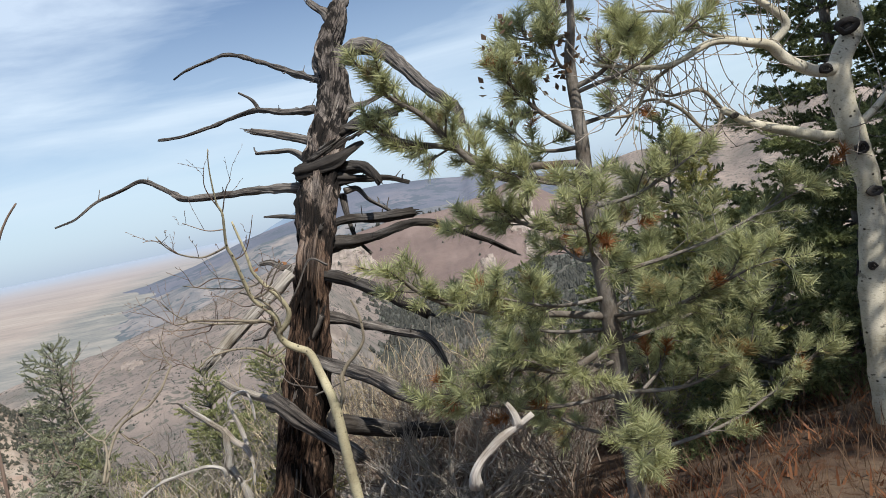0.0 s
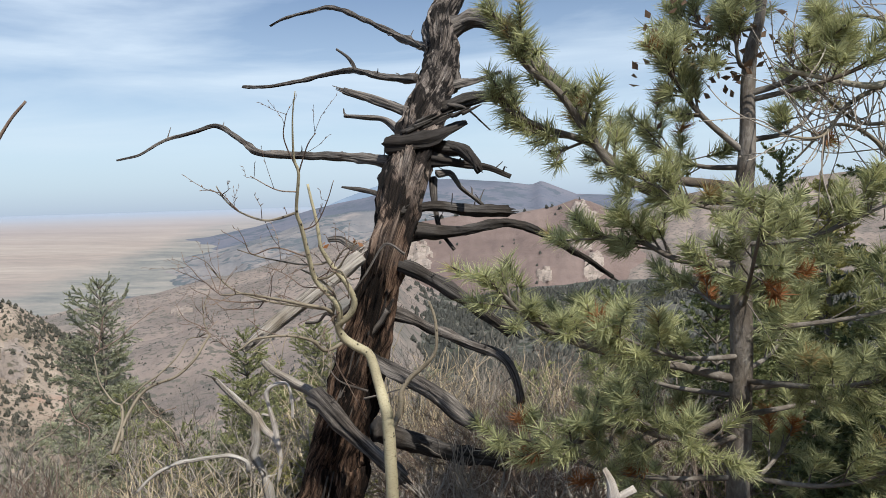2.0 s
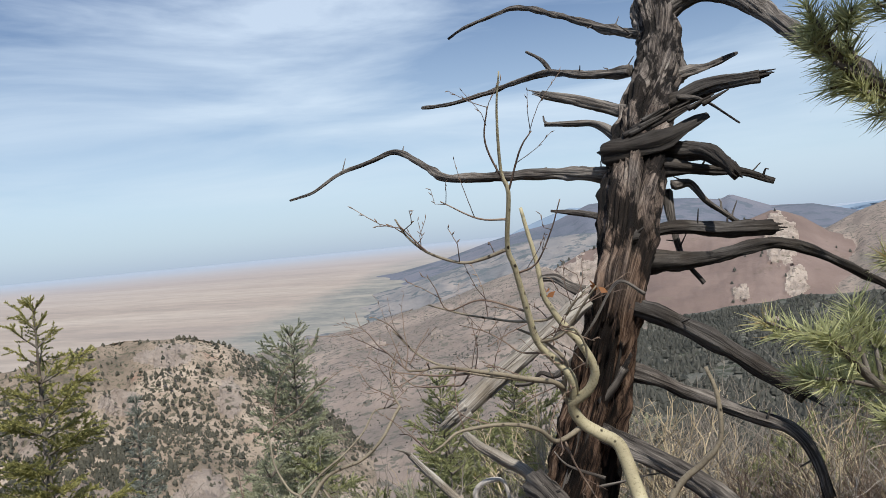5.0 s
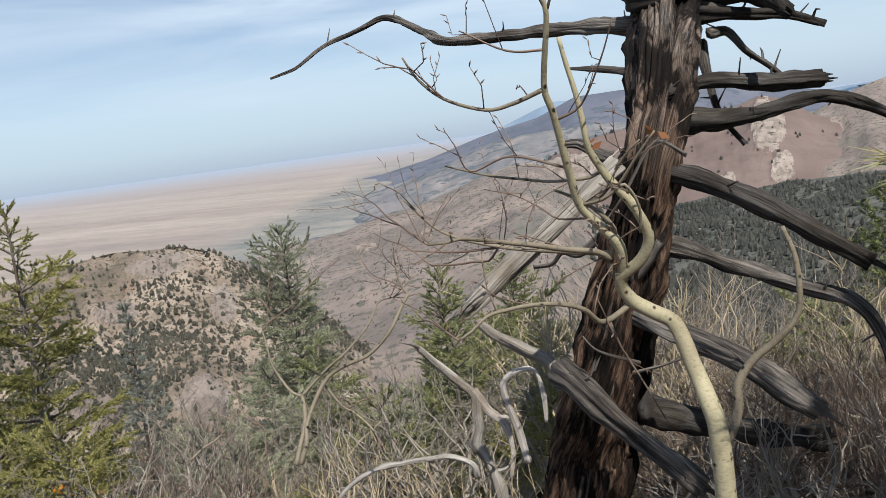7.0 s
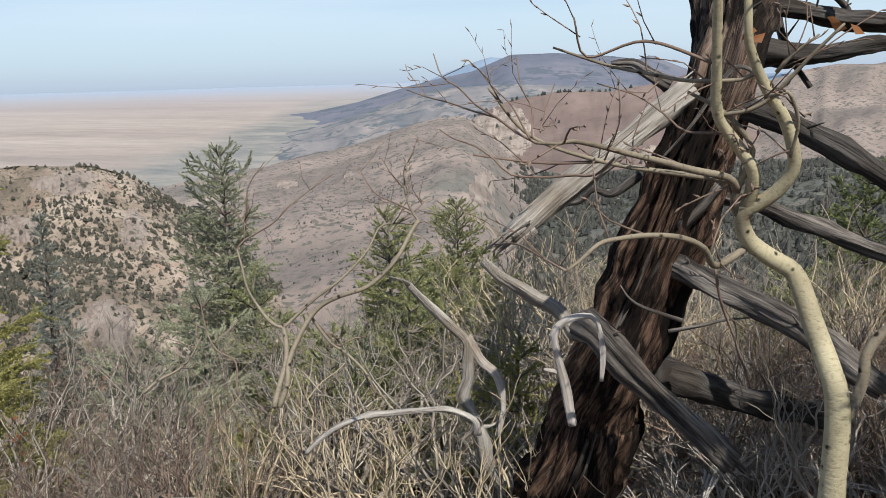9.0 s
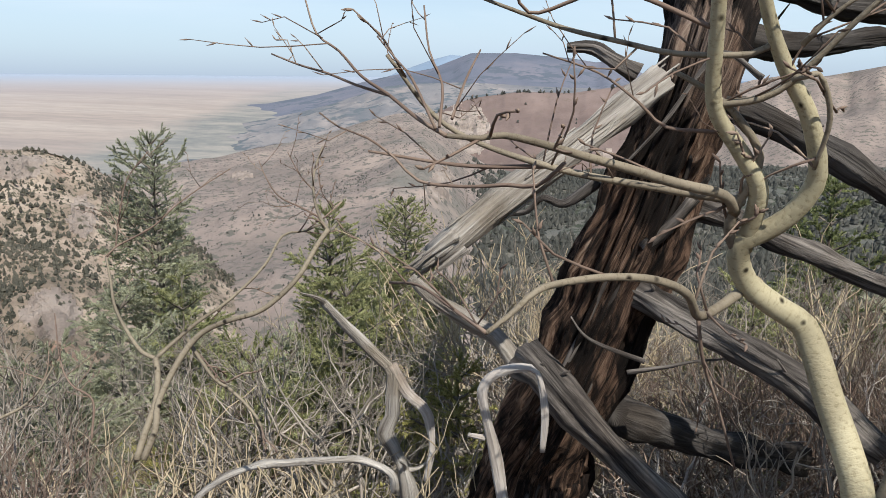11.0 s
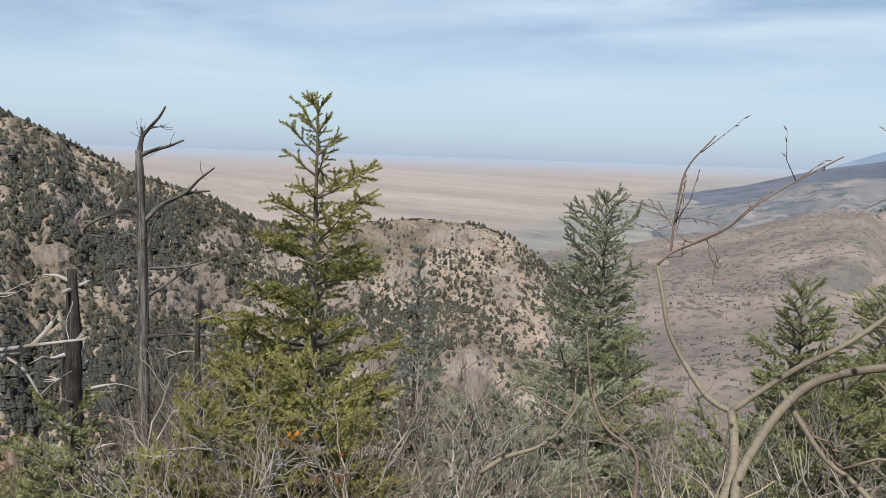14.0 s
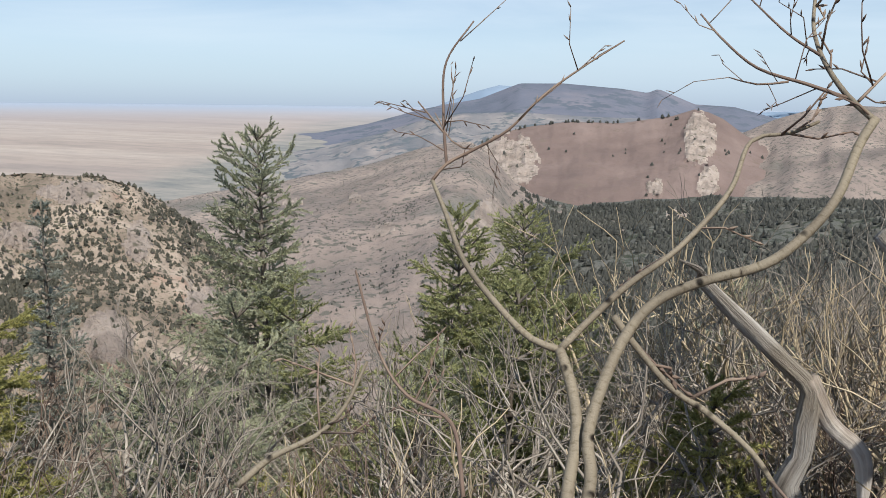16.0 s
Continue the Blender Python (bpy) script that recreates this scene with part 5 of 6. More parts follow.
def fir(name, label, top, height, width, mat, levels, category="tree", group="", density=1.0, bare_low=0.0, droop=0.15, seed=0, lean=0.0, fine=True, taper=0.85):
    random.seed(900 + seed)
    top = Vector(top)
    foot = Vector((top.x + lean, top.y, top.z - height))
    root = thing(name, foot, label, category, group)
    b = Build()
    b.tube([foot + Vector((0, 0, -0.3)), foot.lerp(top, 0.5) + rvec(0.03), top], [height * 0.014, height * 0.009, 0.004], 9, 0.1, 0.05, seed, 0, True, 0.15)
    part("trunk", b, M_PINEBARK, root)
    sprays = FIR_SPRAYS if fine else FIR_COARSE
    for i in range(levels):
        t = (i + 0.5) / levels                    # 0 at the top
        if t > 1 - bare_low:
            break
        p0 = top.lerp(foot, t)
        n = 4 if t < 0.2 else 6
        for k in range(n):
            if random.random() > density:
                continue
            a = i * 1.3 + k * math.tau / n + rnd(-0.3, 0.3)
            ln = width * (0.03 + 0.97 * t ** taper) * rnd(0.5, 1.15) * (1 + 0.75 * noise.noise((math.cos(a) * 1.2, math.sin(a) * 1.2 + seed, t * 5)))
            d = Vector((math.cos(a), math.sin(a), 0.75 * (1 - t) ** 5 + 0.35 * (1 - t) - droop * t + rnd(-0.14, 0.14)))
            p1 = p0 + d * ln * 0.55
            p2 = p0 + d * ln + Vector((0, 0, 0.10 * ln))
            wb, lb = Build(), Leaves()
            wb.tube([p0, p1, p2], [0.010 + 0.01 * t, 0.006, 0.003], 5, 0, 0, k, 0, False, 0.12)
            steps = max(3, int(ln / (0.045 if fine else 0.07)))
            for j in range(1, steps + 1):
                f = 0.12 + 0.88 * j / steps
                q = p0.lerp(p1, f * 2) if f < 0.5 else p1.lerp(p2, f * 2 - 1)
                reach = min(0.30, ln * 0.42) * (1.1 - 0.7 * f)
                for s in (-1, 1):
                    dd = (d.normalized() * 0.8 + d.cross(Vector((0, 0, s))).normalized() * 0.9 + rvec(0.3) + Vector((0, 0, 0.10))).normalized()
                    if ln < 0.13:        # short shoots near the tip stay slim
                        dd = (d.normalized() + rvec(0.35)).normalized()
                    m = 0.0
                    while m <= reach:
                        lb.add(random.choice(sprays), q + dd * m, (dd + rvec(0.45)).normalized(), rnd(0.75, 1.15) * min(1.0, 0.62 + 1.6 * ln))
                        m += 0.085
            lb.add(random.choice(sprays), p2 - d * 0.05, d, 1.0)
            ob = part("branch", wb, M_PINEBARK, root)
            part("needles", lb, mat, ob, "", False)
    tb = Leaves()
    for k in range(7):
        tb.add(random.choice(sprays), top - Vector((0, 0, 0.12 + 0.05 * k)), Vector((rnd(-.16, .16), rnd(-.16, .16), 1)), rnd(0.7, 1.0))
    part("leader", tb, mat, root, "", False)
    return root


fir("fir", "yellow-green pointed fir with open layered branches", (-6.05, 7.15, 1.56), 3.85, 0.90, M_FIR_Y, 25, seed=1, density=0.78, taper=0.70, droop=0.05)
fir("fir", "dense grey-green fir with a ragged crown", (-5.40, 10.25, 0.86), 4.5, 0.76, M_FIR_G, 36, seed=2, droop=0.30, taper=0.55)
fir("fir", "small blue-grey fir thin on foliage", (-7.5, 10.0, 0.20), 3.4, 0.50, M_FIR_B, 20, seed=3, droop=0.35)
fir("fir", "bushy green fir below the ridge", (-3.47, 9.9, 0.24), 3.1, 0.82, M_FIR_M, 24, seed=4, taper=0.62)
fir("fir", "bushy yellow-green fir below the ridge", (-3.22, 12.0, 0.05), 3.5, 1.05, M_FIR_M, 25, seed=5, taper=0.62)
fir("fir", "short green fir among brush", (-2.6, 8.4, -0.30), 2.4, 1.1, M_FIR_Y, 16, seed=6)
fir("fir", "low yellow-green fir among brush", (-6.6, 5.1, -0.35), 2.6, 0.75, M_FIR_Y, 12, seed=7)
fir("fir", "spreading grey-green fir low on the slope", (-4.9, 8.2, -0.75), 1.9, 1.1, M_FIR_G, 13, seed=18)
fir("fir", "spreading yellow-green fir low on the slope", (-3.6, 7.0, -0.75), 1.6, 0.9, M_FIR_Y, 12, seed=19)
fir("fir", "low yellow-green fir spreading over the brush", (-5.35, 5.75, -0.30), 1.7, 0.85, M_FIR_Y, 11, seed=20)
fir("fir", "low yellow-green fir spreading over the brush", (-6.35, 6.75, -0.05), 2.0, 1.0, M_FIR_Y, 11, seed=21)
fir("fir", "low grey-green fir spreading over the brush", (-3.15, 8.0, -0.35), 1.8, 0.9, M_FIR_G, 11, seed=22)
fir("fir", "low grey-green fir spreading over the brush", (-4.35, 7.3, -0.55), 1.6, 0.85, M_FIR_G, 11, seed=23)
fir("fir", "low grey-green fir among brush", (-1.3, 9.4, -0.1), 3.0, 1.2, M_FIR_G, 18, seed=8)
for k, (x, y, z, w, mat, hue) in enumerate(((-5.62, 5.15, -0.12, 0.8, M_FIR_M, "green"), (-5.35, 5.7, -0.22, 0.75, M_FIR_Y, "yellow-green"), (-5.9, 6.5, -0.2, 0.9, M_FIR_Y, "yellow-green"), (-4.4, 7.2, -0.22, 0.8, M_FIR_G, "grey-green"), (-4.63, 8.3, -0.2, 0.9, M_FIR_G, "grey-green"),
                                             (-4.7, 9.4, -0.3, 1.0, M_FIR_M, "green"), (-2.69, 7.85, 0.12, 0.8, M_FIR_M, "green"), (-2.45, 8.2, -0.05, 0.85, M_FIR_M, "green"), (-1.75, 6.7, 0.0, 0.6, M_FIR_Y, "yellow-green"), (-2.96, 6.9, -0.05, 0.7, M_FIR_M, "green"), (-5.2, 6.4, 0.0, 0.8, M_FIR_Y, "yellow-green"), (-3.7, 6.3, -0.35, 0.6, M_FIR_G, "grey-green"), (-0.2, 7.4, 0.3, 0.9, M_FIR_M, "green"))):
    fir("fir", f"young {hue} fir standing in bare brush", (x, y, z), z - ground_z(x, y), w * 0.8, mat, 10, seed=40 + k, taper=0.65, bare_low=0.1, density=0.72)
# two firs added out of view, to throw shade on the right-hand ground
fir("fir", "unseen dark fir added to shade the ground by the old aspen", (4.1, 2.5, 7.2), 7.1, 1.9, M_FIR_D, 22, seed=60, fine=False)
fir("fir", "unseen dark fir added to shade the ground by the old aspen", (5.4, 3.6, 7.0), 6.9, 1.8, M_FIR_D, 20, seed=61, fine=False)
fir("fir", "dark dense fir behind the pine", (3.5, 7.6, 4.9), 6.2, 1.15, M_FIR_D, 26, seed=9, taper=0.6, fine=False)
fir("fir", "bright yellow-green fir behind the pine", (1.75, 6.4, 1.75), 2.6, 0.62, M_FIR_Y, 16, seed=10, fine=False)
fir("fir", "tall dark fir in the shaded wood", (4.4, 6.6, 5.2), 6.2, 1.7, M_FIR_D, 26, seed=11, fine=False)
fir("fir", "dark fir in the shaded wood", (5.6, 8.4, 5.0), 6.4, 1.8, M_FIR_D, 22, seed=12, fine=False)
fir("fir", "dark fir in the shaded wood", (2.3, 9.2, 2.1), 4.4, 1.4, M_FIR_D, 20, seed=13, fine=False)
fir("fir", "dark green fir beyond the dead snag", (0.6, 9.0, 0.75), 3.6, 1.2, M_FIR_D, 18, seed=16, fine=False)
fir("fir", "green fir beyond the fallen limbs", (1.3, 7.6, 0.95), 3.2, 1.1, M_FIR_D, 18, seed=17, fine=False)
fir("fir", "shrubby dark fir under the pine", (1.7, 5.2, 1.25), 1.9, 0.9, M_FIR_D, 13, seed=14, fine=False)
fir("fir", "shrubby dark fir by the old aspen", (2.9, 5.2, 1.9), 2.4, 1.1, M_FIR_D, 15, seed=15, fine=False)

random.seed(4242)


def bare_snag(name, label, foot, top, r, mat, limbs, reach, white=False, whips=2):
    root = thing(name, foot, label, "dead tree")
    foot, top = Vector(foot), Vector(top)
    b = Build()
    b.tube([foot - Vector((0, 0, 0.3)), foot.lerp(top, 0.4) + rvec(0.03), foot.lerp(top, 0.75) + rvec(0.03), top], [r, r * 0.85, r * 0.6, r * 0.35], 12, 0.2, 0.2, r * 500)
    part("trunk", b, mat, root)
    for i in range(limbs):
        t = rnd(0.15, 0.98)
        p = foot.lerp(top, t)
        a = rnd(0, math.tau)
        d = Vector((math.cos(a), math.sin(a), rnd(-0.2, 0.5)))
        ln = reach * rnd(0.35, 1.0) * (1.1 - 0.5 * t)
        lb = Build()
        q = p + d * ln
        m = p.lerp(q, 0.55) + rvec(ln * 0.12)
        lb.tube([p, m, q], [r * 0.22, r * 0.15, 0.003], 6, 0.15, 0, i)
        for _ in range(whips):
            c = m.lerp(q, random.random())
            e = c + (d + rvec(0.8)) * ln * 0.35
            lb.tube([c, c.lerp(e, 0.5) + rvec(0.03), e], [0.006, 0.004, 0.002], 5, 0, 0, i)
        part("limb", lb, M_STICK if white else M_DEADTWIG, root)
    return root


thin_snag = thing("thin_snag", (-8.5, 7.5, -2.4), "thin bare grey snag with curved twigs at its top", "dead tree")


def snag_limb(name, pts, r0, r1):
    b = Build()
    n = len(pts)
    if name == "trunk":
        pts = [(pts[0][0], pts[0][1], pts[0][2] - 0.9), *pts]
        n += 1
    b.tube(pts, [r0 + (r1 - r0) * i / (n - 1) for i in range(n)], 10, 0.25, 0.15, r0 * 800)
    buds_and_twigs(b, pts, r1, 3, 0.2)
    part(name, b, M_LIMB, thin_snag)


snag_limb("trunk", [(-8.594, 7.328, -1.673), (-8.635, 7.344, -0.767), (-8.669, 7.359, 0.027), (-8.698, 7.368, 0.621), (-8.733, 7.367, 1.154)], 0.0624, 0.0340)
snag_limb("limb", [(-8.728, 7.370, 1.131), (-8.716, 7.391, 1.273), (-8.678, 7.434, 1.357), (-8.613, 7.506, 1.470), (-8.576, 7.550, 1.572)], 0.0255, 0.0085)
snag_limb("limb", [(-8.727, 7.369, 1.103), (-8.645, 7.455, 1.159), (-8.546, 7.557, 1.204), (-8.447, 7.660, 1.265)], 0.0227, 0.0085)
snag_limb("limb", [(-8.728, 7.370, 1.131), (-8.716, 7.391, 1.273), (-8.723, 7.391, 1.375)], 0.0198, 0.0113)
snag_limb("limb", [(-8.678, 7.434, 1.357), (-8.639, 7.475, 1.374), (-8.575, 7.540, 1.385)], 0.0113, 0.0057)
snag_limb("limb", [(-8.686, 7.371, 0.480), (-8.533, 7.475, 0.652), (-8.359, 7.596, 0.766), (-8.228, 7.676, 0.908), (-8.100, 7.750, 1.020)], 0.0227, 0.0083)
snag_limb("limb", [(-8.372, 7.604, 0.765), (-8.274, 7.704, 0.793), (-8.203, 7.776, 0.803)], 0.0141, 0.0084)
snag_limb("limb", [(-8.687, 7.372, 0.508), (-8.811, 7.318, 0.590), (-8.973, 7.218, 0.547), (-9.156, 7.094, 0.440), (-9.217, 7.092, 0.349), (-9.136, 7.237, 0.313)], 0.0227, 0.0087)
snag_limb("limb", [(-8.626, 7.404, 0.055), (-8.474, 7.557, 0.070), (-8.315, 7.719, 0.109), (-8.196, 7.842, 0.182)], 0.0198, 0.0085)
snag_limb("limb", [(-8.619, 7.396, -0.200), (-8.435, 7.467, -0.074), (-8.208, 7.585, 0.106)], 0.0170, 0.0067)
snag_limb("limb", [(-8.640, 7.358, -0.455), (-8.824, 7.245, -0.321), (-8.970, 7.172, -0.128), (-9.036, 7.179, 0.066)], 0.0170, 0.0069)
snag_limb("limb", [(-8.616, 7.374, -0.597), (-8.349, 7.469, -0.542), (-8.047, 7.598, -0.515), (-7.790, 7.683, -0.478)], 0.0227, 0.0108)
snag_limb("limb", [(-8.660, 7.383, 0.253), (-8.743, 7.307, 0.367), (-8.802, 7.246, 0.339)], 0.0142, 0.0068)
snag_limb("limb", [(-8.639, 7.403, 0.253), (-8.624, 7.429, 0.423), (-8.588, 7.475, 0.564)], 0.0142, 0.0068)
bare_snag("thin_snag", "thin leafless dead tree with brittle branches", (-7.2, 7.0, -2.4), (-7.3, 7.05, 0.1), 0.035, M_CHAR, 16, 0.55)
bare_snag("burnt_stump", "burnt black standing stump with pale side twigs", (-9.0, 6.85, -2.3), (-9.0, 6.85, 0.05), 0.115, M_CHAR, 16, 0.55, True)
bare_snag("dark_stump", "dark broken stump in the shaded wood", (2.45, 5.5, -0.3), (2.5, 5.5, 0.95), 0.10, M_CHAR, 3, 0.3)


def whip_tree(name, label, foot, stems, height, mat, spread, r, seed, group="", levels=3, category="shrub", bend=0.075):
    """A leafless shrub: stems that fork and fork again."""
    random.seed(seed)
    root = thing(name, foot, label, category, group)
    for _ in range(stems):
        b = Build()

        def grow(p, d, ln, rad, lev):
            q = p + d * ln
            m = p.lerp(q, 0.5) + rvec(ln * bend)
            m0, m1 = p.lerp(m, 0.5) + rvec(ln * bend * 0.5), m.lerp(q, 0.5) + rvec(ln * bend * 0.6)
            b.tube([p, m0, m, m1, q], [rad, rad * 0.92, rad * 0.85, rad * 0.75, rad * 0.65], 5 if lev > 1 else 3, 0, 0, lev, 0, False, ln / 4.02)
            if lev == 0:
                return
            for _k in range(random.choice((2, 3, 3))):
                at = m.lerp(q, rnd(0.2, 1.0))
                nd = (d + rvec(0.75) + Vector((0, 0, 0.12))).normalized()
                grow(at, nd, ln * rnd(0.5, 0.8), max(0.0012, rad * 0.6), lev - 1)

        d = Vector((rnd(-1, 1) * spread, rnd(-1, 1) * spread, 1)).normalized()
        grow(Vector(foot) + Vector((rnd(-.08, .08), rnd(-.08, .08), -0.05)), d, height * rnd(0.32, 0.5), r, levels)
        part("stem", b, mat, root)
    return root


G = "bare brush on the slope"
BRUSH = []
for k, (mat, label, spread, hgt) in enumerate(((M_BRUSH, "leafless brown brush with fine twigs", 0.55, 1.1), (M_DEADTWIG, "leafless grey brush with fine twigs", 0.6, 1.2), (M_DEADTWIG, "tangled grey dead brush on the slope", 1.1, 1.0), (M_STRAW, "clump of straw-coloured bare upright stalks", 0.25, 1.0), (M_SAPLING, "clump of slim olive-barked leafless saplings", 0.45, 1.0))):
    x, y = (-3.1 + 0.9 * k, 6.6 + 0.4 * (k % 2))
    BRUSH.append(whip_tree("bare_shrub", label, (x, y, ground_z(x, y)), *((5, hgt * 1.2, mat, spread, 0.011, 70 + k, G, 3) if k in (3, 4) else (7, hgt * 1.1, mat, spread, 0.0085, 70 + k, G, 4 if k < 2 else 3))))

BRUSH.append(whip_tree("bare_shrub", "leafless shrub of pale crooked forking branches", (-4.3, 6.1, ground_z(-4.3, 6.1)), 4, 1.5, M_DEADTWIG, 0.75, 0.012, 91, G, 4, bend=0.12))

random.seed(77)
PLACES = []
for _ in range(900):
    x, y = rnd(-9.5, 2.2), rnd(4.3, 13.0)
    u = 0.8 * (y - 1.0) - 0.6 * x
    if u < 3.4 or u > 12.5 or min((x + 1.0) ** 2 + (y - 4.6) ** 2, 99) < 0.30 or any((x - a) ** 2 + (y - c) ** 2 < 0.20 for a, c in PLACES):
        continue
    PLACES.append((x, y))
    if len(PLACES) >= 56:
        break
BRUSH_TOP = (1.25, 1.45, 1.15, 1.15, 1.3, 1.6)


def plant(k, x, y, reach):
    """A copy of a shrub, kept low enough that the walk looks out over it."""
    z, d = ground_z(x, y), math.hypot(x + 1.6, y - 3.2)
    if d < 0.9:
        return
    s = max(0.35, min(1.7, (1.12 - reach * d - z) / BRUSH_TOP[k]))
    copy_thing(BRUSH[k], pose(x, y, z - 0.03, rnd(-8, 8), rnd(-8, 8), rnd(0, 360)) @ Matrix.Scale(s, 4))


for x, y in PLACES:
    plant(random.choice((1, 2, 2, 0) if x > -1.2 else (0, 0, 1, 5, 3, 5, 0, 0)), x, y, rnd(0.20, 0.38))

# pale crooked shrubs a few steps down the slope
for x, y in ((-2.9, 5.9), (-3.6, 5.4), (-4.3, 5.2), (-4.9, 6.0), (-2.3, 6.1), (-5.4, 5.3), (-3.4, 4.8)):
    plant(5, x, y, rnd(0.13, 0.21))

# gnarled dead shrubs with thick crooked stems
for x, y, h, mat, n in ((-3.85, 6.35, 1.75, M_DEADTWIG, 3), (-4.75, 5.55, 1.5, M_STICK, 3), (-2.75, 6.5, 1.4, M_DEADTWIG, 3), (-5.6, 6.0, 1.5, M_STICK, 2)):
    whip_tree("gnarled_shrub", "gnarled leafless dead shrub with thick crooked stems", (x, y, ground_z(x, y)), n, h, mat, 0.9, 0.021, 400 + int(h * 100) + n, "gnarled dead shrubs", 4, bend=0.14)

# brush close by the viewer's feet
for x, y, k, s in ((-2.6, 4.6, 0, 0.75), (-3.1, 4.2, 1, 0.8), (-3.5, 4.9, 0, 0.9), (-2.9, 5.3, 3, 0.9), (-2.2, 5.2, 3, 0.8), (-3.9, 4.2, 0, 0.8), (-0.4, 5.4, 2, 1.0), (0.2, 5.3, 2, 1.0), (-0.2, 4.7, 2, 0.8), (0.5, 6.0, 1, 1.0), (-1.75, 4.9, 3, 0.8)):
    plant(k, x, y, 0.30)

random.seed(505)
for _ in range(34):
    x, y = rnd(-0.5, 2.0), rnd(5.0, 8.6)
    if 0.8 * (y - 1.0) - 0.6 * x < 2.2:
        continue
    plant(random.choice((0, 2, 0)), x, y, rnd(0.10, 0.22))

for _ in range(30):
    x, y = rnd(-1.9, 0.6), rnd(6.0, 9.0)
    plant(random.choice((3, 1, 5)), x, y, rnd(0.05, 0.15))


def tangle(x, y, k, h):
    whip_tree("dead_tangle", "tangle of bleached dead twigs under the snag", (x, y, ground_z(x, y)), 6, h, M_STICK if k % 2 else M_DEADTWIG, 1.3, 0.014, 300 + k, "dead tangles", 4)


for k, (x, y, h) in enumerate(((-1.5, 5.3, 0.8), (-0.9, 5.0, 0.8), (-0.3, 5.2, 1.0), (-1.2, 6.0, 0.9), (-0.5, 6.0, 1.1), (0.3, 5.6, 1.1), (-1.75, 6.2, 0.8), (0.2, 6.6, 1.2), (0.9, 6.4, 1.2), (-1.55, 4.75, 0.7), (-1.15, 5.45, 0.9), (-0.75, 5.5, 1.0), (-0.1, 5.7, 1.1), (-0.6, 4.6, 0.7))):
    tangle(x, y, k, h)

random.seed(606)


def scar(p, size, tall):
    """A black knot in aspen bark: a rough raised lip about a sunken eye."""
    b = Build()
    p = Vector(p)
    size, tall = size * 0.62, tall * 0.6
    ring = [p + Vector((math.cos(a) * size * rnd(0.8, 1.3), rnd(-0.004, 0.004), math.sin(a) * size * tall * rnd(0.7, 1.3))) for a in np.linspace(0, math.tau, 13)]
    b.tube(ring, [size * 0.35] * len(ring), 8, 0.5, 0.2, size * 900, 0, False)
    b.tube([p + Vector((0, 0.03, 0)), p + Vector((0, -0.002, 0))], [size * 0.7, size * 0.5], 12, 0.6, 0, 2)
    part("scar", b, M_CHAR, old_aspen, "black knot in the bark")


scar((1.892, 4.025, 2.094), 0.067, 1.1)
scar((1.885, 4.025, 1.327), 0.044, 1.0)
scar((1.860, 4.025, 1.533), 0.042, 1.3)
scar((1.764, 4.025, 1.921), 0.039, 1.0)
scar((1.819, 4.025, 0.988), 0.026, 1.5)
scar((1.268, 3.880, 1.794), 0.023, 0.9)

# bone-white dead boughs beside the burnt stump
white_shrub = thing("white_dead_shrub", (-6.6, 4.7, -1.3), "bone-white leafless dead boughs beside a burnt stump", "dead shrub")


def white_bough(name, pts, r0, r1):
    b = Build()
    n = len(pts)
    b.tube(pts, [r0 + (r1 - r0) * i / (n - 1) for i in range(n)], 9, 0.2, 0.1, r0 * 800)
    buds_and_twigs(b, pts, r1, 3, 0.25)
    part(name, b, M_STICK, white_shrub)


white_bough("bough", [(-6.362, 4.618, 0.118), (-6.382, 4.701, 0.246), (-6.386, 4.795, 0.297), (-6.364, 4.914, 0.349), (-6.379, 5.003, 0.487), (-6.414, 5.068, 0.596), (-6.439, 5.149, 0.760)], 0.0223, 0.0069)
white_bough("bough", [(-6.364, 4.914, 0.349), (-6.334, 5.016, 0.365), (-6.254, 5.168, 0.379)], 0.0133, 0.0051)
white_bough("bough", [(-6.399, 4.878, 0.332), (-6.426, 4.906, 0.443), (-6.417, 4.970, 0.572), (-6.407, 5.035, 0.703)], 0.0133, 0.0051)
white_bough("bough", [(-6.429, 4.700, 0.223), (-6.441, 4.744, 0.379), (-6.486, 4.756, 0.522), (-6.561, 4.736, 0.633)], 0.0130, 0.0050)
white_bough("bough", [(-6.422, 4.854, 0.316), (-6.461, 4.967, 0.465), (-6.598, 4.989, 0.761)], 0.0100, 0.0042)
white_bough("bough", [(-7.038, 4.774, -0.159), (-6.922, 4.940, -0.115), (-6.856, 5.057, -0.052), (-6.762, 5.199, -0.050), (-6.639, 5.370, -0.045), (-6.583, 5.480, 0.069), (-6.591, 5.522, 0.117)], 0.0253, 0.0112)
white_bough("bough", [(-6.762, 5.199, -0.050), (-6.581, 5.383, -0.007), (-6.361, 5.606, 0.035)], 0.0147, 0.0074)
white_bough("bough", [(-6.769, 4.761, -0.139), (-6.622, 4.908, -0.140), (-6.512, 5.019, -0.124), (-6.506, 5.029, -0.072)], 0.0173, 0.0104)
white_bough("bough", [(-6.710, 5.252, -0.051), (-6.603, 5.352, -0.154), (-6.505, 5.435, -0.375)], 0.0110, 0.0055)


# ---- grass, stalks and litter ----


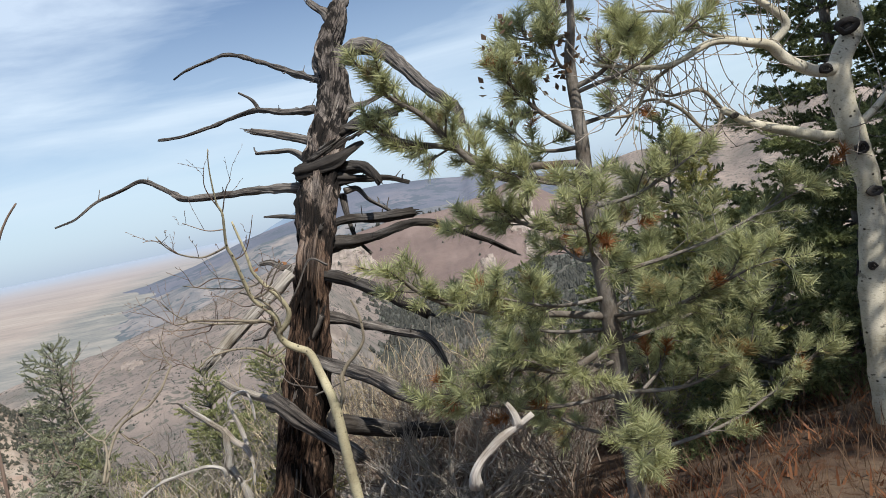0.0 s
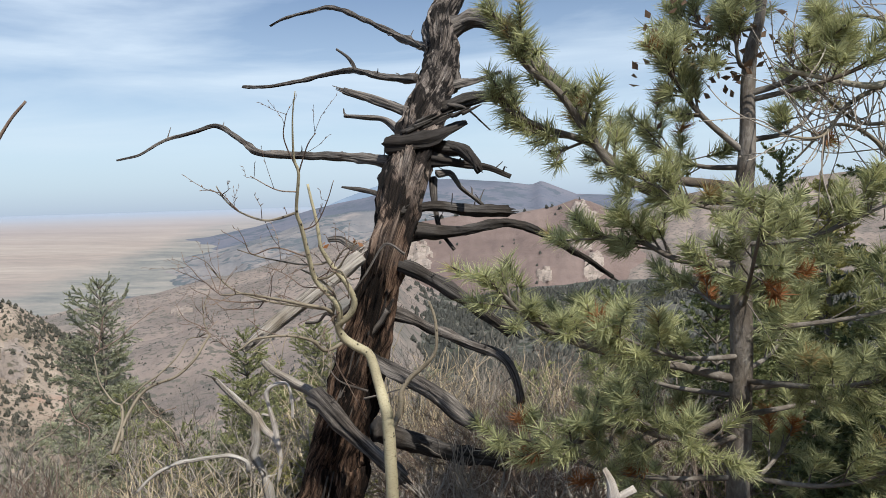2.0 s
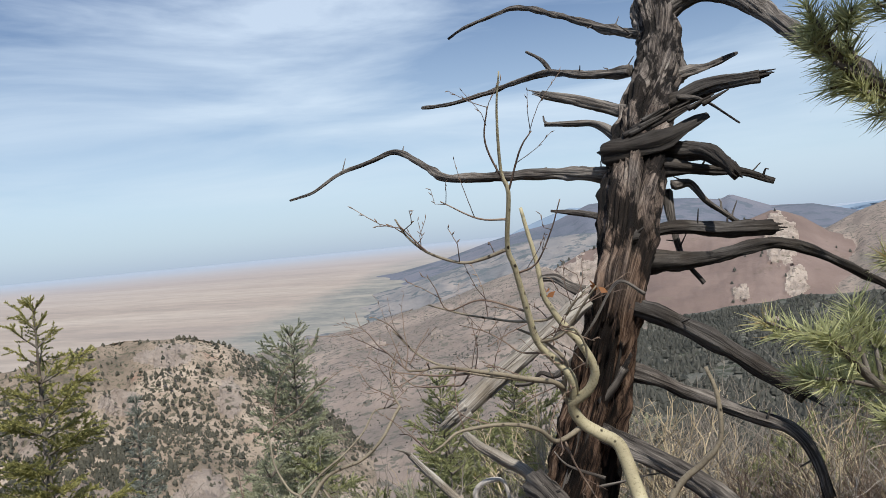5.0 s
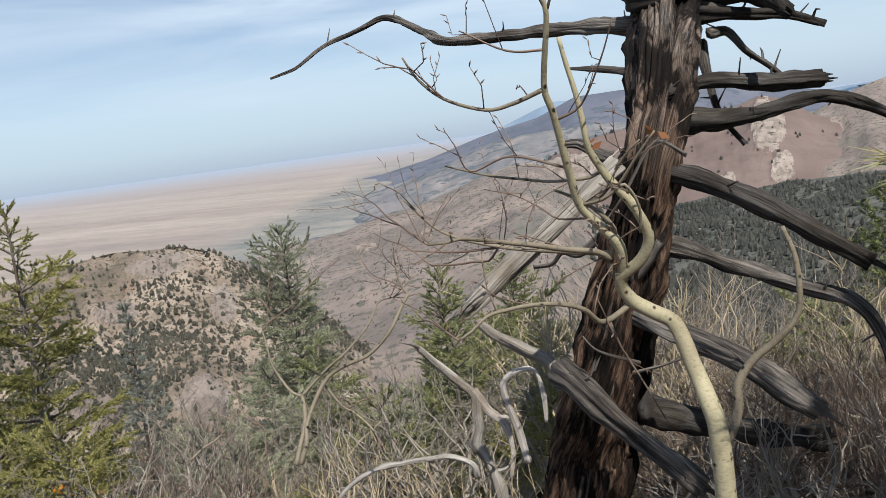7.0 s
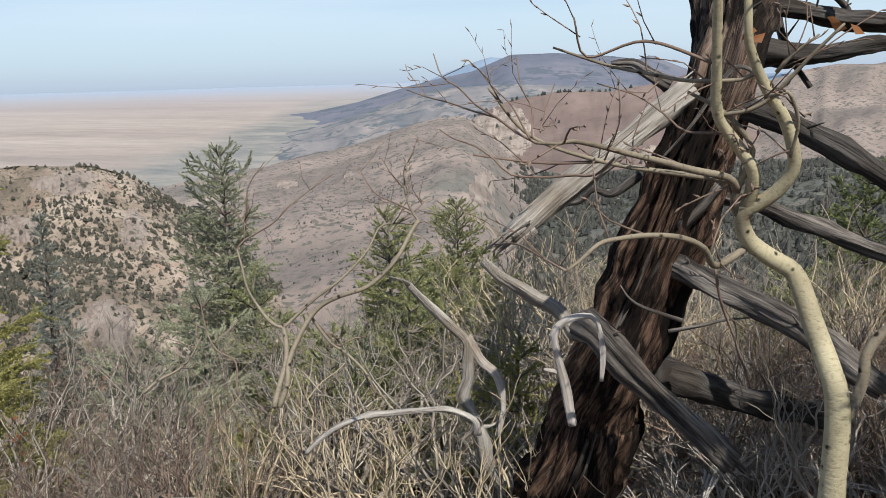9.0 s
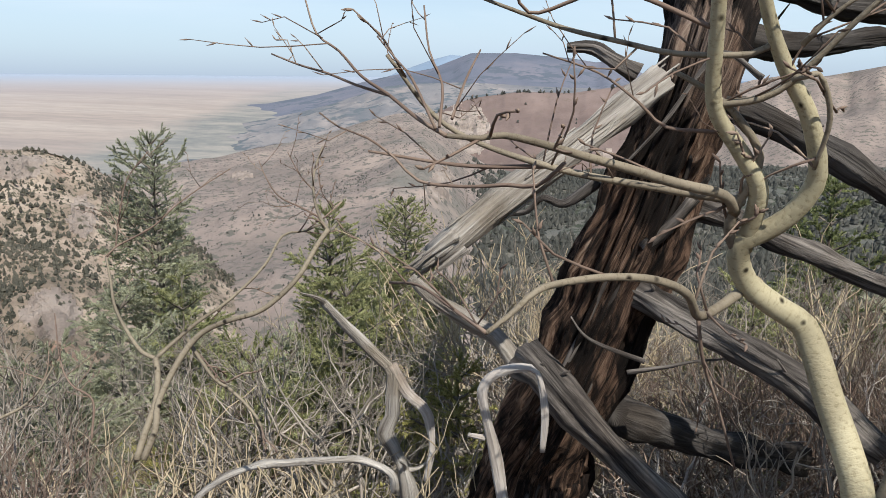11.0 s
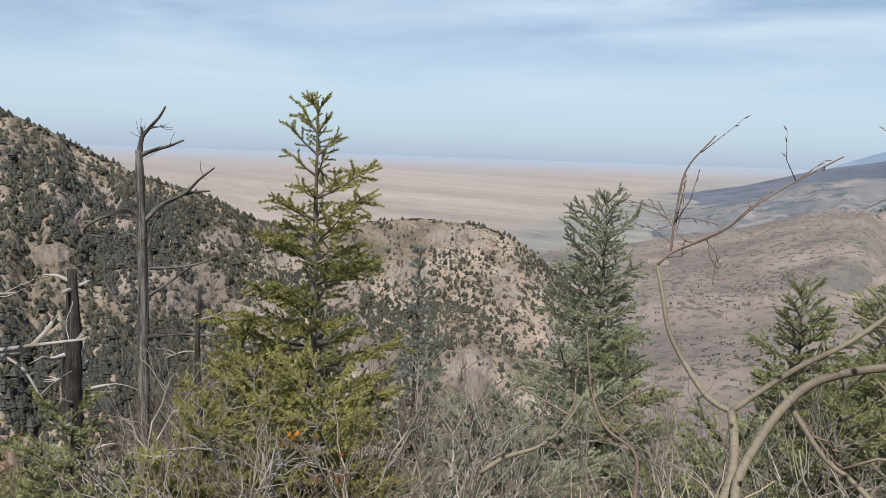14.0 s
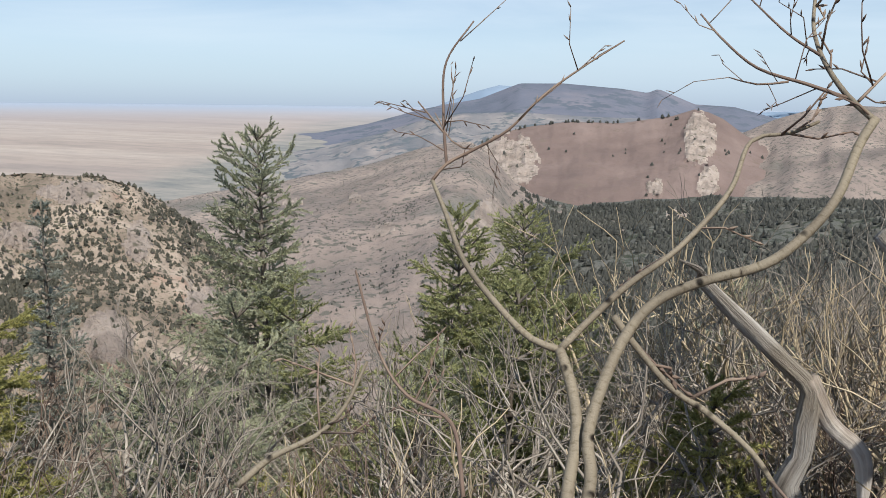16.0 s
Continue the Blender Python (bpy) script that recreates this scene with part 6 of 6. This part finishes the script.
def blades(name, label, mat, count, area, h0, h1, width, lean=0.35, cluster=1):
    b = Build()
    x0, x1, y0, y1, u0, u1 = area
    made = 0
    while made < count:
        x, y = rnd(x0, x1), rnd(y0, y1)
        u = 0.8 * (y - 1.0) - 0.6 * x
        if not u0 < u < u1:
            continue
        for _ in range(cluster):
            px, py = x + random.gauss(0, 0.05), y + random.gauss(0, 0.05)
            z = ground_z(px, py) - 0.02
            h = rnd(h0, h1)
            a = rnd(0, math.tau)
            s = Vector((math.cos(a), math.sin(a), 0)) * width
            top = Vector((px + rnd(-lean, lean) * h, py + rnd(-lean, lean) * h, z + h))
            base = Vector((px, py, z))
            mid = base.lerp(top, 0.55) + Vector((0, 0, h * 0.06))
            b.quad(base - s, base + s, mid + s * 0.8, mid - s * 0.8)
            b.tri(mid - s * 0.8, mid + s * 0.8, top)
            made += 1
    tagged(part(name, b, mat, None, "", False), label, "grass", kind="stuff")


random.seed(31)
blades("dry_stalks", "tall straw-coloured dry stalks on the slope", M_STRAW, 1500, (-7, -1.6, 4.3, 12, 3.2, 11), 0.35, 0.95, 0.0022, 0.25, 5)
blades("dry_grass", "short dry brown grass under the pine", M_LEAF_DRY, 6500, (-1.0, 4.5, 2.2, 7.5, -1.8, 3.2), 0.08, 0.26, 0.0022, 0.6, 6)
blades("red_litter", "rusty red dried ground leaves", M_LEAF_RED, 3800, (-0.6, 3.8, 2.4, 6.0, -1.0, 2.9), 0.03, 0.11, 0.007, 1.2, 5)


def slope_brush(name, label, mat, count, near, far, size, seed):
    """Low brush over the slope below the ridge, too dense to tell apart."""
    random.seed(seed)
    lv = Leaves()
    shapes = [spray_shape(0.5, 34, 0.5, 0.035, 1.0, 60 + k) for k in range(5)]
    made = 0
    while made < count:
        a, d = radians(rnd(-85, 30)), near + (far - near) * random.random() ** 1.6
        x, y = -1 + d * math.sin(a), 3 + d * math.cos(a)
        if 0.8 * (y - 1.0) - 0.6 * x < 9:
            continue
        made += 1
        s = size * rnd(0.5, 1.2) * (0.6 + d / far)
        lv.add(random.choice(shapes), (x, y, ground_z(x, y) - 0.1), (rnd(-.3, .3), rnd(-.3, .3), 1), s)
    tagged(part(name, lv, mat, None, "", False), label, "brush", kind="stuff")


slope_brush("slope_brush", "grey-brown leafless brush covering the slope", M_BRUSHFAR, 2600, 11, 150, 1.5, 8)
slope_brush("slope_shrubs", "dull green shrubs covering the slope", M_FIR_G, 1100, 12, 150, 1.6, 9)


def leaf_spray(name, label, mat, centre, spread, count, size, owner=None):
    b = Build()
    c = Vector(centre)
    for _ in range(count):
        p = c + Vector((random.gauss(0, spread[0]), random.gauss(0, spread[1]), random.gauss(0, spread[2])))
        d, s = rvec(1).normalized(), rvec(1).normalized()
        s = d.cross(s).normalized() * size * 0.32
        tip = p + d * size
        m = p.lerp(tip, 0.5) + Vector((0, 0, -size * 0.1))
        b.quad(p, m + s, tip, m - s)
    tagged(part(name, b, mat, owner or old_aspen, "", False), label)


leaf_spray("dried_leaves", "curled brown dead leaves still on the twigs", M_LEAF_DRY, (0.50, 3.98, 2.24), (0.13, 0.08, 0.10), 150, 0.04)
for place in ((-0.958, 3.80, 1.553), (-0.822, 3.775, 1.572)):
    leaf_spray("dried_leaf", "curled orange-brown dead leaf", M_RUST, place, (0.006, 0.006, 0.006), 3, 0.028, aspen)
orange_shrub = whip_tree("leafy_shrub", "low shrub with a few orange autumn leaves", (-4.25, 5.5, ground_z(-4.25, 5.5)), 4, 0.95, M_BRUSH, 0.5, 0.007, 555)
leaf_spray("leaves", "orange autumn leaves", M_AUTUMN, (-4.28, 5.45, -0.02), (0.04, 0.04, 0.02), 8, 0.035, orange_shrub)
leaf_spray("leaves", "dull red autumn leaves", M_LEAF_RED, (-4.0, 5.43, -0.12), (0.04, 0.04, 0.07), 12, 0.035, orange_shrub)
